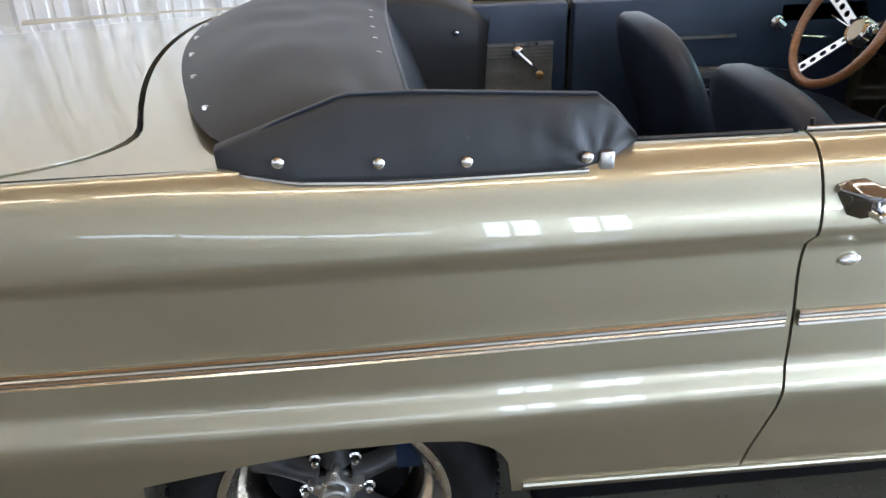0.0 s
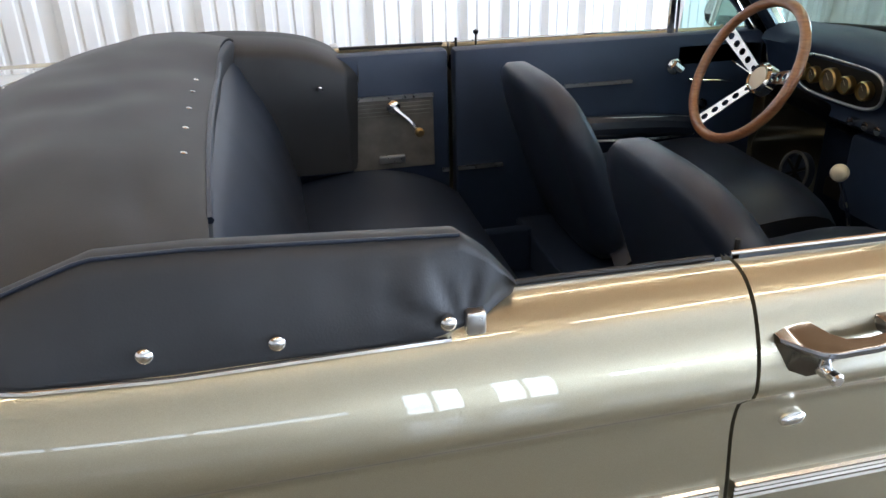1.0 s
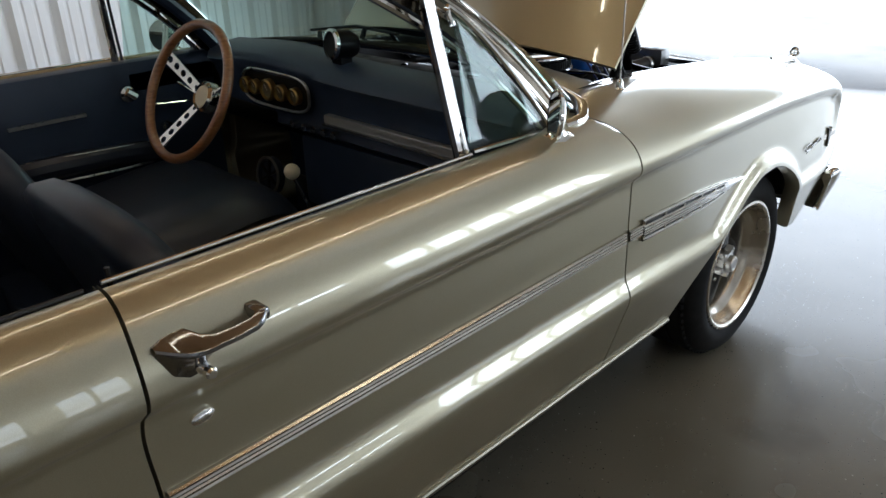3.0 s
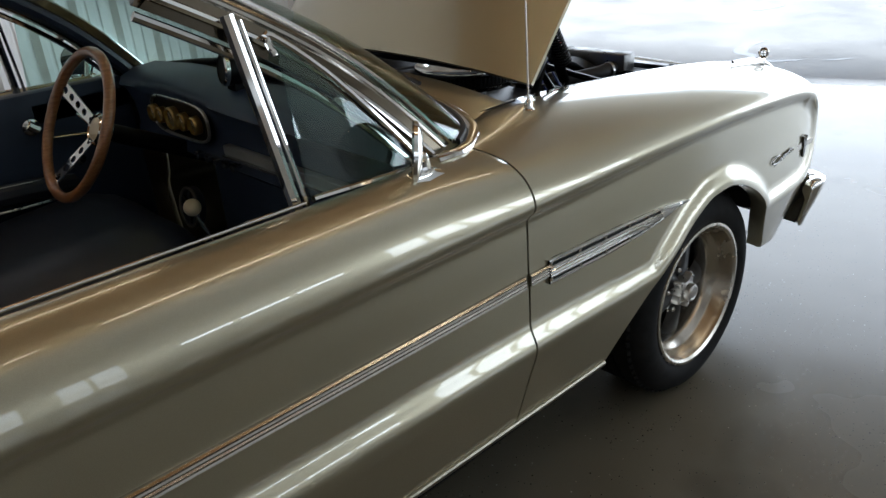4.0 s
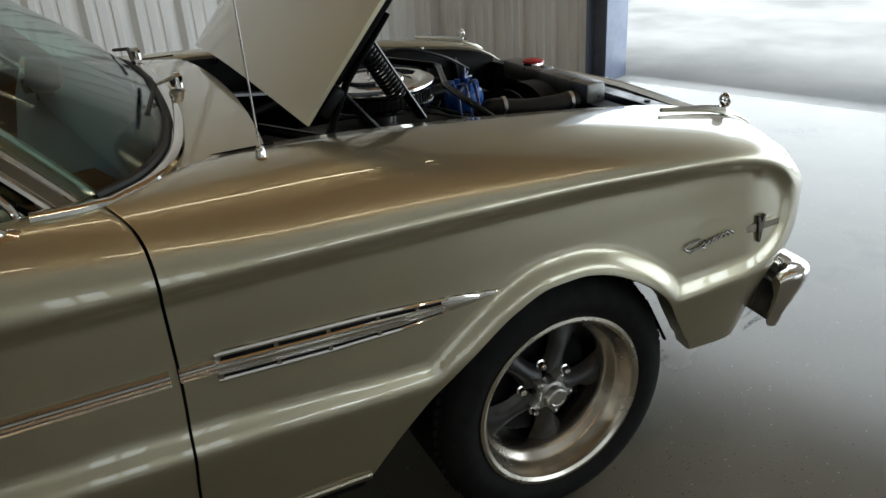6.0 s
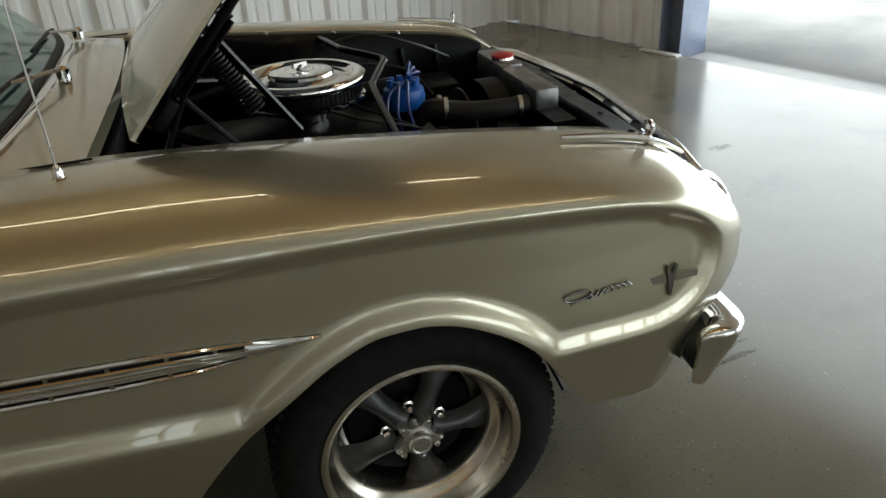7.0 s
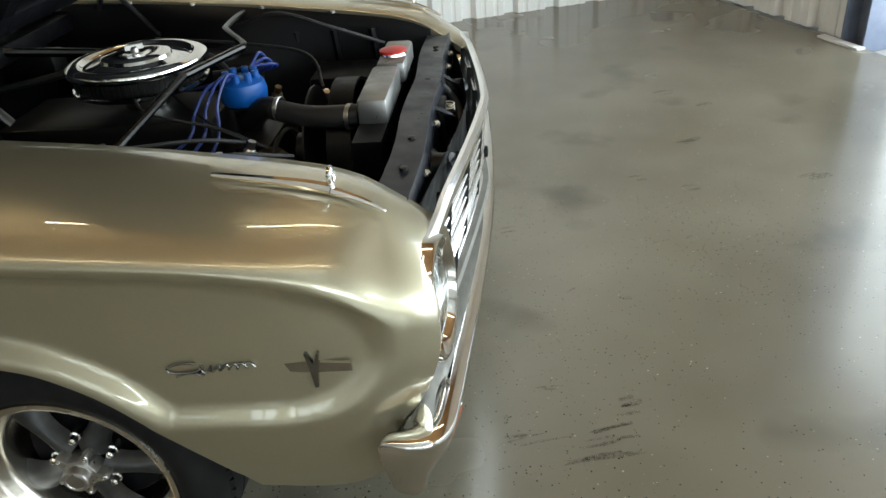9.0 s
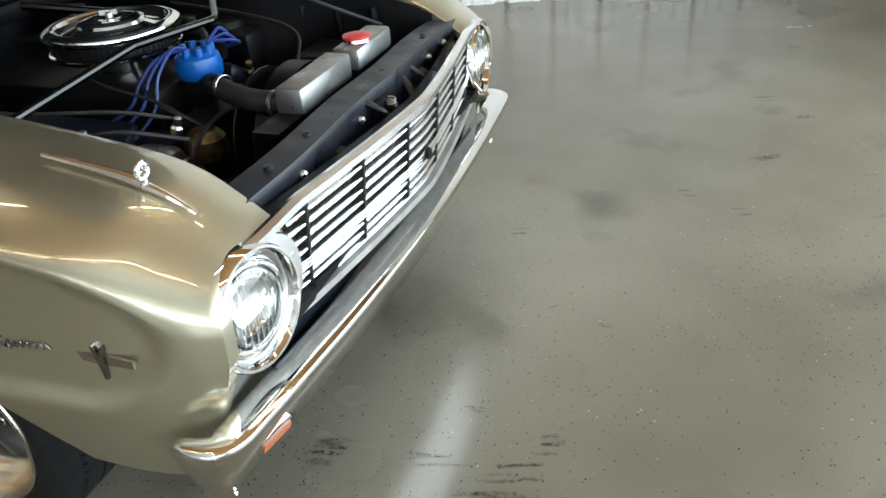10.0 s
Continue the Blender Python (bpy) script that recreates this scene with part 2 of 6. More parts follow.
def box(bm, lo, hi, m=None, bevel=0.0):
    c = [(a + b) / 2 for a, b in zip(lo, hi)]
    s = [abs(b - a) for a, b in zip(lo, hi)]
    mm = Matrix.LocRotScale(c, None, s)
    r = bmesh.ops.create_cube(bm, size=1.0, matrix=mm)
    if bevel:
        es = list({e for v in r["verts"] for e in v.link_edges})
        rr = bmesh.ops.bevel(bm, geom=es, offset=bevel, segments=2, affect="EDGES", profile=0.5)
        vs = list({v for f in rr["faces"] for v in f.verts} | {v for v in r["verts"] if v.is_valid})
    else:
        vs = r["verts"]
    if m is not None:
        bmesh.ops.transform(bm, matrix=m, verts=vs)
    return bm


def boxes(*items, bevel=0.0, m=None):
    bm = bmesh.new()
    for lo, hi in items:
        box(bm, lo, hi, m, bevel)
    return bm


def lathe(profile, segs=48, m=None, bm=None, closed=False):
    """Turns (radius, height) pairs round local z."""
    bm = bm or bmesh.new()
    rings = []
    for r, h in profile:
        if r < 1e-6:
            rings.append([bm.verts.new((0, 0, h))])
        else:
            rings.append([bm.verts.new((r * math.cos(2 * math.pi * i / segs), r * math.sin(2 * math.pi * i / segs), h)) for i in range(segs)])
    pairs = list(zip(rings, rings[1:] + ([rings[0]] if closed else [])))
    if not closed:
        pairs = pairs[:len(rings) - 1]
    for a, b in pairs:
        for i in range(segs):
            j = (i + 1) % segs
            if len(a) == 1 and len(b) == 1:
                continue
            if len(a) == 1:
                bm.faces.new((a[0], b[i], b[j]))
            elif len(b) == 1:
                bm.faces.new((a[i], b[0], a[j]))
            else:
                bm.faces.new((a[i], b[i], b[j], a[j]))
    if m is not None:
        bmesh.ops.transform(bm, matrix=m, verts=[v for r in rings for v in r])
    return bm


def tube(points, radius, segs=8, bm=None, closed=False, flat=1.0):
    """A round bar along points; radius may be a list."""
    bm = bm or bmesh.new()
    pts = [Vector(p) for p in points]
    n = len(pts)
    rad = radius if isinstance(radius, (list, tuple)) else [radius] * n
    rings = []
    up = Vector((0, 0, 1))
    for i, p in enumerate(pts):
        d = (pts[(i + 1) % n] - pts[i - 1]) if closed else (pts[min(i + 1, n - 1)] - pts[max(i - 1, 0)])
        d.normalize()
        a = up if abs(d.dot(up)) < 0.95 else Vector((1, 0, 0))
        s = d.cross(a).normalized()
        u = s.cross(d).normalized()
        rings.append([bm.verts.new(p + rad[i] * (math.cos(2 * math.pi * k / segs) * s + flat * math.sin(2 * math.pi * k / segs) * u)) for k in range(segs)])
    for i in range(n if closed else n - 1):
        a, b = rings[i], rings[(i + 1) % n]
        for k in range(segs):
            bm.faces.new((a[k], a[(k + 1) % segs], b[(k + 1) % segs], b[k]))
    if not closed:
        bm.faces.new(rings[0])
        bm.faces.new(rings[-1])
    return bm


def sheet(grid, bm=None, thick=0.0, close_v=False):
    """Faces over a grid of points (rows of equal length); thick gives it a back."""
    bm = bm or bmesh.new()
    rows = [[bm.verts.new(p) for p in r] for r in grid]
    fs = []
    for a, b in zip(rows, rows[1:]):
        for i in range(len(a) - (0 if close_v else 1)):
            j = (i + 1) % len(a)
            q = [a[i], a[j], b[j], b[i]]
            if len({tuple(round(c, 6) for c in v.co) for v in q}) == 4:
                fs.append(bm.faces.new(q))
    if thick:
        bmesh.ops.recalc_face_normals(bm, faces=fs)
        bmesh.ops.solidify(bm, geom=fs, thickness=thick)
    return bm


def prism(outline, m, depth, bm=None):
    """A plate: outline in local x, y raised by depth along local z."""
    bm = bm or bmesh.new()
    lo = [bm.verts.new(m @ Vector((x, y, 0))) for x, y in outline]
    hi = [bm.verts.new(m @ Vector((x, y, depth))) for x, y in outline]
    bm.faces.new(lo[::-1])
    bm.faces.new(hi)
    for i in range(len(lo)):
        j = (i + 1) % len(lo)
        bm.faces.new((lo[i], lo[j], hi[j], hi[i]))
    return bm


def curve_pts(ctrl, n=40):
    """A smooth line through control points."""
    c = [Vector(p) for p in ctrl]
    c = [2 * c[0] - c[1]] + c + [2 * c[-1] - c[-2]]
    out = []
    segs = len(c) - 3
    for i in range(n + 1):
        t = min(i / n * segs, segs - 1e-6)
        k = int(t)
        f = t - k
        a, b, d, e = c[k:k + 4]
        out.append(0.5 * ((2 * b) + (d - a) * f + (2 * a - 5 * b + 4 * d - e) * f * f + (3 * b - a - 3 * d + e) * f ** 3))
    return out


def curve1(x, xs, ys):
    """Smooth monotone interpolation through (xs, ys)."""
    xs, ys = np.asarray(xs, float), np.asarray(ys, float)
    h, d = np.diff(xs), np.diff(ys) / np.diff(xs)
    m = np.zeros(len(xs))
    for i in range(1, len(xs) - 1):
        if d[i - 1] * d[i] > 0:
            m[i] = (h[i - 1] + h[i]) * 3 / ((2 * h[i] + h[i - 1]) / d[i - 1] + (h[i] + 2 * h[i - 1]) / d[i])
    m[0], m[-1] = d[0], d[-1]
    xc = np.clip(x, xs[0], xs[-1])
    k = np.clip(np.searchsorted(xs, xc, side="right") - 1, 0, len(xs) - 2)
    t = (xc - xs[k]) / h[k]
    return (1 + 2 * t) * (1 - t) ** 2 * ys[k] + t * (1 - t) ** 2 * h[k] * m[k] + t * t * (3 - 2 * t) * ys[k + 1] + t * t * (t - 1) * h[k] * m[k + 1]


def soft1(x, xs, ys, width=0.07):
    """curve1 rounded off by averaging over a short stretch, narrower towards its ends."""
    x = np.asarray(x, float)
    w = np.minimum(width, np.maximum(np.minimum(xs[-1] - x, x - xs[0]), 0.0))
    return sum(k * curve1(x + w * o, xs, ys) for o, k in ((-1, 0.12), (-0.5, 0.24), (0, 0.28), (0.5, 0.24), (1, 0.12)))


def smooth01(t):
    t = np.clip(t, 0.0, 1.0)
    return t * t * (3 - 2 * t)


# ---------------------------------------------------------------- the building
def rib_profile(length, pitch=0.335, start=0.0):
    """Positions and depths across a ribbed wall sheet: a tall rib a pitch, two low ones between."""
    pts = []
    k = math.floor((-length - start) / pitch)
    while start + k * pitch < 0.2:
        b = start + k * pitch
        for du, d in ((-0.058, 0), (-0.034, 0.050), (0.034, 0.050), (0.058, 0), (0.100, 0), (0.110, 0.008), (0.128, 0.008), (0.138, 0), (0.197, 0), (0.207, 0.008), (0.225, 0.008), (0.235, 0)):
            pts.append((b + du, d))
        k += 1
    return [(u, d) for u, d in pts if -length <= u <= 0]


def ribbed_wall(name, length, height, m, start, label, z0=0.0, sign=1):
    """Local x runs along the wall to 0, the room lies at local -y; the tall ribs stand back from the sheet."""
    bm = bmesh.new()
    pr = rib_profile(length, start=start)
    pr = [(-length, 0.0)] + pr + [(0.0, 0.0)]
    grid = [[(u * sign, d, z0) for u, d in pr], [(u * sign, d, height) for u, d in pr]]
    sheet(grid, bm)
    box(bm, (min(0, -length * sign), 0.06, z0), (max(0, -length * sign), 0.16, height))
    ob = part(name, bm, SHEET, None, label, smooth=False)
    ob.matrix_world = m
    return tagged(ob, category="wall", kind="structure")


WALL_H = 5.0
ribbed_wall("wall_north", 16.0, WALL_H, BUILD, 0.57 - 2.34 * 0.9409 - 4.64 * 0.3387 + 0.335 * 10, "white ribbed metal wall sheet of the workshop")
EASTM = BUILD @ pose(0, 0, 0, 0, 0, -90)
ribbed_wall("wall_east", 1.70, WALL_H, EASTM, -0.10, "white ribbed metal wall beside the open roller door", sign=-1)
OPEN0, OPEN1, OPEN_H = 1.94, 9.2, 2.5
ribbed_wall("wall_east_lintel", OPEN1 - 1.70, WALL_H, EASTM @ pose(OPEN1, 0, 0), -0.1, "white ribbed metal wall over the door opening", z0=OPEN_H)
ribbed_wall("wall_east_far", 11.0 - OPEN1, WALL_H, EASTM @ pose(11.0, 0, 0), -0.1, "white ribbed metal wall of the workshop")


def local(name, bm, material, label, category="wall", m=BUILD, kind="structure", smooth=False):
    ob = part(name, bm, material, None, label, smooth=smooth)
    ob.matrix_world = m
    return tagged(ob, category=category, kind=kind)


# south wall with two windows and added rows of unseen light openings, west wall
SV = -11.0
WIN = [(-8.10, -7.35, 0.4, 2.6), (-7.10, -6.35, 0.4, 2.6)]
# the bands are added to brighten the car side and streak its reflections
FILL_BANDS = [(-14.5, -8.6, 1.34, 1.64, 4, 1.5), (-5.9, -3.9, 1.48, 1.74, 4, 7), (-3.5, 0.0, 0.75, 2.2, 7, 42)]      # u0, u1, z0, z1, posts, watts
holes = sorted([w[:4] for w in WIN] + [b[:4] for b in FILL_BANDS])
spans, at = [], -16.0
for a, b, z0, z1 in holes:
    spans += [(at, a, 0.0, WALL_H), (a, b, 0.0, z0), (a, b, z1, WALL_H)]
    at = b
spans.append((at, 0.2, 0.0, WALL_H))
local("wall_south", boxes(*[((a, SV - 0.16, z0), (b, SV, z1)) for a, b, z0, z1 in spans]), SHEET, "white metal wall with windows")
for i, (a, b, z0, z1) in enumerate(WIN):
    bm = boxes(((a, SV - 0.12, z0), (a + 0.06, SV - 0.04, z1)), ((b - 0.06, SV - 0.12, z0), (b, SV - 0.04, z1)), ((a + 0.06, SV - 0.12, z0), (b - 0.06, SV - 0.04, z0 + 0.06)), ((a + 0.06, SV - 0.12, z1 - 0.06), (b - 0.06, SV - 0.04, z1)),
               (((a + b) / 2 - 0.025, SV - 0.11, z0 + 0.06), ((a + b) / 2 + 0.025, SV - 0.05, z1 - 0.06)))
    local(f"window_{i + 1}", bm, TRIMWHITE, "white framed workshop window", "window")
for i, (a, b, z0, z1, posts, watts) in enumerate(FILL_BANDS):
    bm = boxes(*[((u - 0.04, SV - 0.12, z0), (u + 0.04, SV - 0.06, z1)) for u in np.linspace(a + 0.04, b - 0.04, posts)])
    local(f"window_{i + 3}", bm, TRIMWHITE, "added unseen row of light openings between white posts", "window")
local("wall_west", boxes(((-16.2, SV - 0.16, 0), (-16.0, 0.16, WALL_H))), SHEET, "white metal wall of the workshop")
local("ceiling", boxes(((-16.2, -6.9, WALL_H), (0.25, 0.2, WALL_H + 0.15))), CEIL, "tan insulated workshop ceiling", "ceiling")
local("ceiling_south", boxes(((-16.2, SV - 0.16, WALL_H), (0.25, -6.9, WALL_H + 0.15))), SHEET, "white lined strip of the workshop ceiling", "ceiling")
local("floor", boxes(((-16.2, SV - 0.16, -0.12), (-0.035, 0.16, 0.0))), FLOOR, "tan epoxy workshop floor with scattered paint flakes", "floor")
bm = bmesh.new()
bmesh.ops.create_grid(bm, x_segments=2, y_segments=2, size=1500, matrix=Matrix.Translation((0, 0, -0.03)))
local("ground", bm, APRON, "pale concrete yard with damp patches", "ground")
# door post and its side flanges
bm = boxes(((-0.05, -1.765, -0.03), (0.26, -1.750, OPEN_H)), ((-0.045, -1.935, -0.03), (0.26, -1.920, OPEN_H)), ((0.050, -1.920, -0.03), (0.062, -1.765, OPEN_H)), bevel=0.003)
local("door_post", bm, COLUMN, "blue-grey painted steel post of the roller door", "post")
bm = boxes(((-0.11, -1.96, 0.001), (-0.05, -1.62, 0.016)), ((-0.045, -1.749, 0.02), (-0.005, -1.70, 2.5)), bevel=0.002)
local("trim", bm, TRIMWHITE, "pale metal corner trim beside the door post", "trim")

# ceiling strip lights
def strip_light(m):
    t = thing("strip_light", "long slim ceiling strip light with a lit diffuser", "lamp", m, "ceiling strip lights")
    part("housing", boxes(((-2.3, -0.07, 0.03), (2.3, 0.07, 0.09)), bevel=0.008), TRIMWHITE, t, smooth=False)
    part("diffuser", boxes(((-2.28, -0.02, 0.0), (2.28, 0.02, 0.03)), bevel=0.006), LEDMAT, t, smooth=False)
    return t


first = strip_light(BUILD @ pose(-3.0, -2.2, WALL_H - 0.09))
for u, v in ((-3.0, -6.2), (-8.0, -2.2), (-8.0, -6.2), (-13, -2.2), (-13, -6.2)):
    copy_thing(first, BUILD @ pose(u, v, WALL_H - 0.09))

for a, b, z0, z1 in WIN:
    area("window_daylight", BUILD @ pose((a + b) / 2, SV - 0.2, (z0 + z1) / 2, -90, 0, 180), b - a, z1 - z0, 3.2, (0.97, 0.99, 1.0))
area("door_daylight", BUILD @ pose(0.3, -(OPEN0 + OPEN1) / 2, 1.26, 90, 0, 90), OPEN1 - OPEN0, 2.4, 100, (0.98, 0.99, 1.0))
# fill lamps behind the added wall openings
for a, b, z0, z1, posts, watts in FILL_BANDS:
    area("added_panel_fill", BUILD @ pose((a + b) / 2, SV - 0.2, (z0 + z1) / 2, -90, 0, 180), b - a, z1 - z0, watts, (0.97, 0.99, 1.0))


# worn marks on the floor: bundles of thin rubber strokes
floor_ob = bpy.data.objects["floor"]
rng = random.Random(4)


def scuff(x, y, length, width, turn, strokes):
    bm = bmesh.new()
    for k in range(strokes):
        m = pose(x + rng.uniform(-0.3, 0.3) * length, y + rng.uniform(-0.5, 0.5) * width, 0.0015, 0, 0, turn + rng.uniform(-7, 7))
        n, L, W = 9, length * rng.uniform(0.5, 1.0), max(0.006, width / strokes * rng.uniform(0.5, 1.1))
        rows = []
        for i in range(n):
            t = i / (n - 1)
            w = W * (math.sin(math.pi * min(1, 0.08 + 0.92 * t)) ** 0.6) * rng.uniform(0.6, 1.0) / 2
            c = 0.03 * L * math.sin(3 * t + k)
            rows.append([tuple(m @ Vector((L * (t - 0.5), c - w, 0))), tuple(m @ Vector((L * (t - 0.5), c + w, 0)))])
        sheet(rows, bm)
    ob = part("scuff_mark", bm, SCUFF, None, "", smooth=False)
    ob.parent = floor_ob
    ob.matrix_parent_inverse = floor_ob.matrix_world.inverted()


for x, y, length, width, turn, strokes in ((0.87, 0.73, 0.10, 0.04, 20, 3), (1.71, 1.55, 0.16, 0.12, 30, 3), (1.41, 1.14, 0.09, 0.06, 10, 2), (0.91, -0.375, 0.13, 0.012, 10, 1), (0.63, -0.43, 0.12, 0.16, 10, 7),
                                           (1.23, 0.27, 0.06, 0.04, 0, 2), (0.96, -0.18, 0.10, 0.02, 8, 2), (1.12, -0.40, 0.14, 0.14, 15, 8), (2.11, 1.09, 0.16, 0.08, 25, 3), (1.62, 1.05, 0.08, 0.05, 15, 2),
                                           (1.08, 0.31, 0.10, 0.012, 40, 1), (1.73, 2.18, 0.16, 0.09, 20, 3), (1.89, 1.97, 0.12, 0.07, 20, 2), (1.07, -0.455, 0.20, 0.03, 12, 3), (1.20, -0.25, 0.10, 0.08, 20, 4), (0.92, -0.38, 0.16, 0.02, 12, 2)):
    scuff(x, y, length, width, turn, strokes)

# shallow water lying in the yard
ground_ob = bpy.data.objects["ground"]
for line, width in (([(4.20, 1.27), (4.40, 1.21), (4.55, 1.02), (4.68, 0.86)], 0.10), ([(4.46, 1.14), (4.66, 1.30), (4.74, 1.44), (5.0, 1.52), (5.34, 1.49)], 0.13), ([(4.72, 0.72), (4.90, 0.55)], 0.06), ([(6.9, 2.4), (7.4, 2.25)], 0.12), ([(7.6, 1.3), (8.1, 1.1)], 0.12)):
    pts = curve_pts([(x, y, -0.027) for x, y in line], 24)
    rows = []
    for i, p in enumerate(pts):
        d = (pts[min(i + 1, 24)] - pts[max(i - 1, 0)]).normalized()
        w = width * (0.25 + 0.75 * math.sin(math.pi * i / 24)) * rng.uniform(0.7, 1.1) / 2
        rows.append([(p.x - d.y * w, p.y + d.x * w, p.z), (p.x + d.y * w, p.y - d.x * w, p.z)])
    ob = part("puddle", sheet(rows), WATER, None, "", smooth=False)
    ob.parent = ground_ob
    ob.matrix_parent_inverse = ground_ob.matrix_world.inverted()

# ---------------------------------------------------------------- the car
car = thing("car", "champagne gold convertible with raised hood and covered folded top", "car")


def zu(x):      # upper crease of the side
    return curve1(x, [-3.9, -2.0, -0.5, -0.05, 0.2, 0.4, 0.523, 0.58, 0.615, 0.65, 0.675, 0.70, 0.80], [0.846, 0.856, 0.856, 0.852, 0.840, 0.822, 0.798, 0.775, 0.752, 0.718, 0.690, 0.672, 0.65])


def zl(x):      # lower crease
    return curve1(x, [-3.9, -2.0, -0.8, -0.3, 0.33, 0.8], [0.548, 0.556, 0.540, 0.515, 0.512, 0.512])


def crown_z(x):
    return soft1(x, [-3.9, -3.0, -2.3, -1.9, -1.2, -0.9, -0.55, 0.0, 0.4, 0.57, 0.63, 0.68, 0.715, 0.74], [0.985, 1.0, 0.995, 0.992, 0.987, 0.984, 0.979, 0.942, 0.897, 0.870, 0.850, 0.820, 0.788, 0.762])


def crown_w(x):
    return soft1(x, [-3.0, -2.6, -2.2, -1.1, -0.85, -0.55, 0.5, 0.76], [0.825, 0.80, 0.79, 0.785, 0.735, 0.640, 0.625, 0.64])


def edge_w(x):  # inner edge of the top surface
    return soft1(x, [-3.0, -2.6, -2.2, -1.1, -0.85, -0.55, 0.5, 0.76], [0.802, 0.785, 0.772, 0.768, 0.70, 0.565, 0.558, 0.56])


def edge_z(x):
    return crown_z(x) - curve1(x, [-1.0, -0.6, 0.45, 0.70, 0.76], [0.006, 0.005, 0.006, 0.008, 0.006])


def taper(x):
    return soft1(x, [-3.9, -3.2, -2.6, 0.15, 0.4, 0.55, 0.65, 0.70, 0.74], [0.955, 0.985, 1.0, 1.0, 0.992, 0.980, 0.956, 0.928, 0.895])


ARCH = ([-0.480, -0.45, -0.40, -0.331, -0.249, -0.158, -0.07, 0.0, 0.049, 0.15, 0.232, 0.29, 0.345, 0.383, 0.388], [0.30, 0.352, 0.425, 0.508, 0.570, 0.629, 0.661, 0.664, 0.656, 0.612, 0.548, 0.465, 0.385, 0.325, 0.28])
ARCH_X = np.linspace(-0.480, 0.388, 160)
ARCH_Z = curve1(ARCH_X, *ARCH)


def front_arch(x):
    return np.where((x > -0.480) & (x < 0.388), curve1(x, *ARCH), 0.0)


def rear_arch(x):
    return np.interp(x, [-3.16, -3.10, -2.9, -2.755, -2.62, -2.54, -2.49, -2.465, -2.452, -2.45], [0.0, 0.441, 0.487, 0.512, 0.516, 0.507, 0.480, 0.445, 0.40, 0.0])


def bottom_z(x):
    base = np.interp(x, [-3.9, -3.15, -2.45, -0.46, 0.37, 0.62, 0.74, 0.80], [0.36, 0.34, 0.335, 0.305, 0.325, 0.293, 0.30, 0.31])
    return np.maximum(base, np.maximum(front_arch(x), rear_arch(x)))


def side_w(x, z):
    w = curve1(z, [0.28, 0.32, 0.42, 0.49, 0.53, 0.56, 0.64, 0.74, 0.82, 0.87], [0.818, 0.832, 0.862, 0.882, 0.893, 0.895, 0.892, 0.889, 0.889, 0.892])
    lip = np.min(np.hypot(ARCH_X - x, ARCH_Z - z)) - 0.010      # rolled edge of the wheel opening
    inside = np.minimum(np.minimum((zu(x) + 0.004 - z) / 0.030, (z - zl(x)) / 0.055), np.minimum(lip / 0.045, (0.69 - x) / 0.05))
    # rounded front end of the recess
    r = np.hypot((x - 0.515) / 0.162, (z - 0.662) / 0.148)
    inside = np.where(x > 0.515, np.minimum(inside, (1 - r) * 2.6), inside)
    return (w - 0.021 * smooth01(inside)) * taper(x)


def gap_rear(z):
    return curve1(z, [0.30, 0.40, 0.44, 0.55, 0.62, 0.70, 0.80, 0.86, 0.93, 1.0], [-2.010, -2.007, -2.002, -1.988, -1.978, -1.979, -1.985, -1.978, -1.975, -1.966])


def gap_front(z):
    return curve1(z, [0.30, 0.45, 0.55, 0.70, 0.87, 0.92, 0.95, 0.965, 0.98], [-0.816, -0.812, -0.806, -0.799, -0.800, -0.803, -0.813, -0.827, -0.85])


def nose(z):
    return curve1(z, [0.29, 0.36, 0.42, 0.48, 0.52, 0.57, 0.62, 0.68, 0.72, 0.76, 0.80], [0.648, 0.656, 0.671, 0.697, 0.716, 0.738, 0.751, 0.753, 0.746, 0.736, 0.724])


TOPN, SIDEN = 16, 52


def column(x):
    """Points of one cross-section from the inner top edge to the lower edge."""
    cz, cw, u = float(crown_z(x)), float(crown_w(x)), float(zu(x)) + 0.010
    wc = float(side_w(x, u))
    pts = [(float(edge_w(x)) + 0.004, float(edge_z(x)) - 0.03), (float(edge_w(x)), float(edge_z(x)) - 0.004), (float(edge_w(x)) + 0.006, float(edge_z(x)))]
    for i in range(TOPN + 1):
        a = i / TOPN * math.pi / 2
        bx = float(smooth01((x - 0.45) / 0.27))       # squarer brow towards the nose
        pts.append((cw + (wc - cw) * math.sin(a) ** (1.0 - 0.18 * bx), u + (cz - u) * math.cos(a) ** (1.15 - 0.33 * bx)))
    zb = float(bottom_z(x))
    for i in range(1, SIDEN + 1):
        z = max(u + (0.288 - u) * i / SIDEN, zb)
        pts.append((float(side_w(x, z)), z))
    w, z = pts[-1]
    pts.append((w - 0.012, z - 0.004))
    pts.append((w - 0.05, z + 0.002))
    return pts


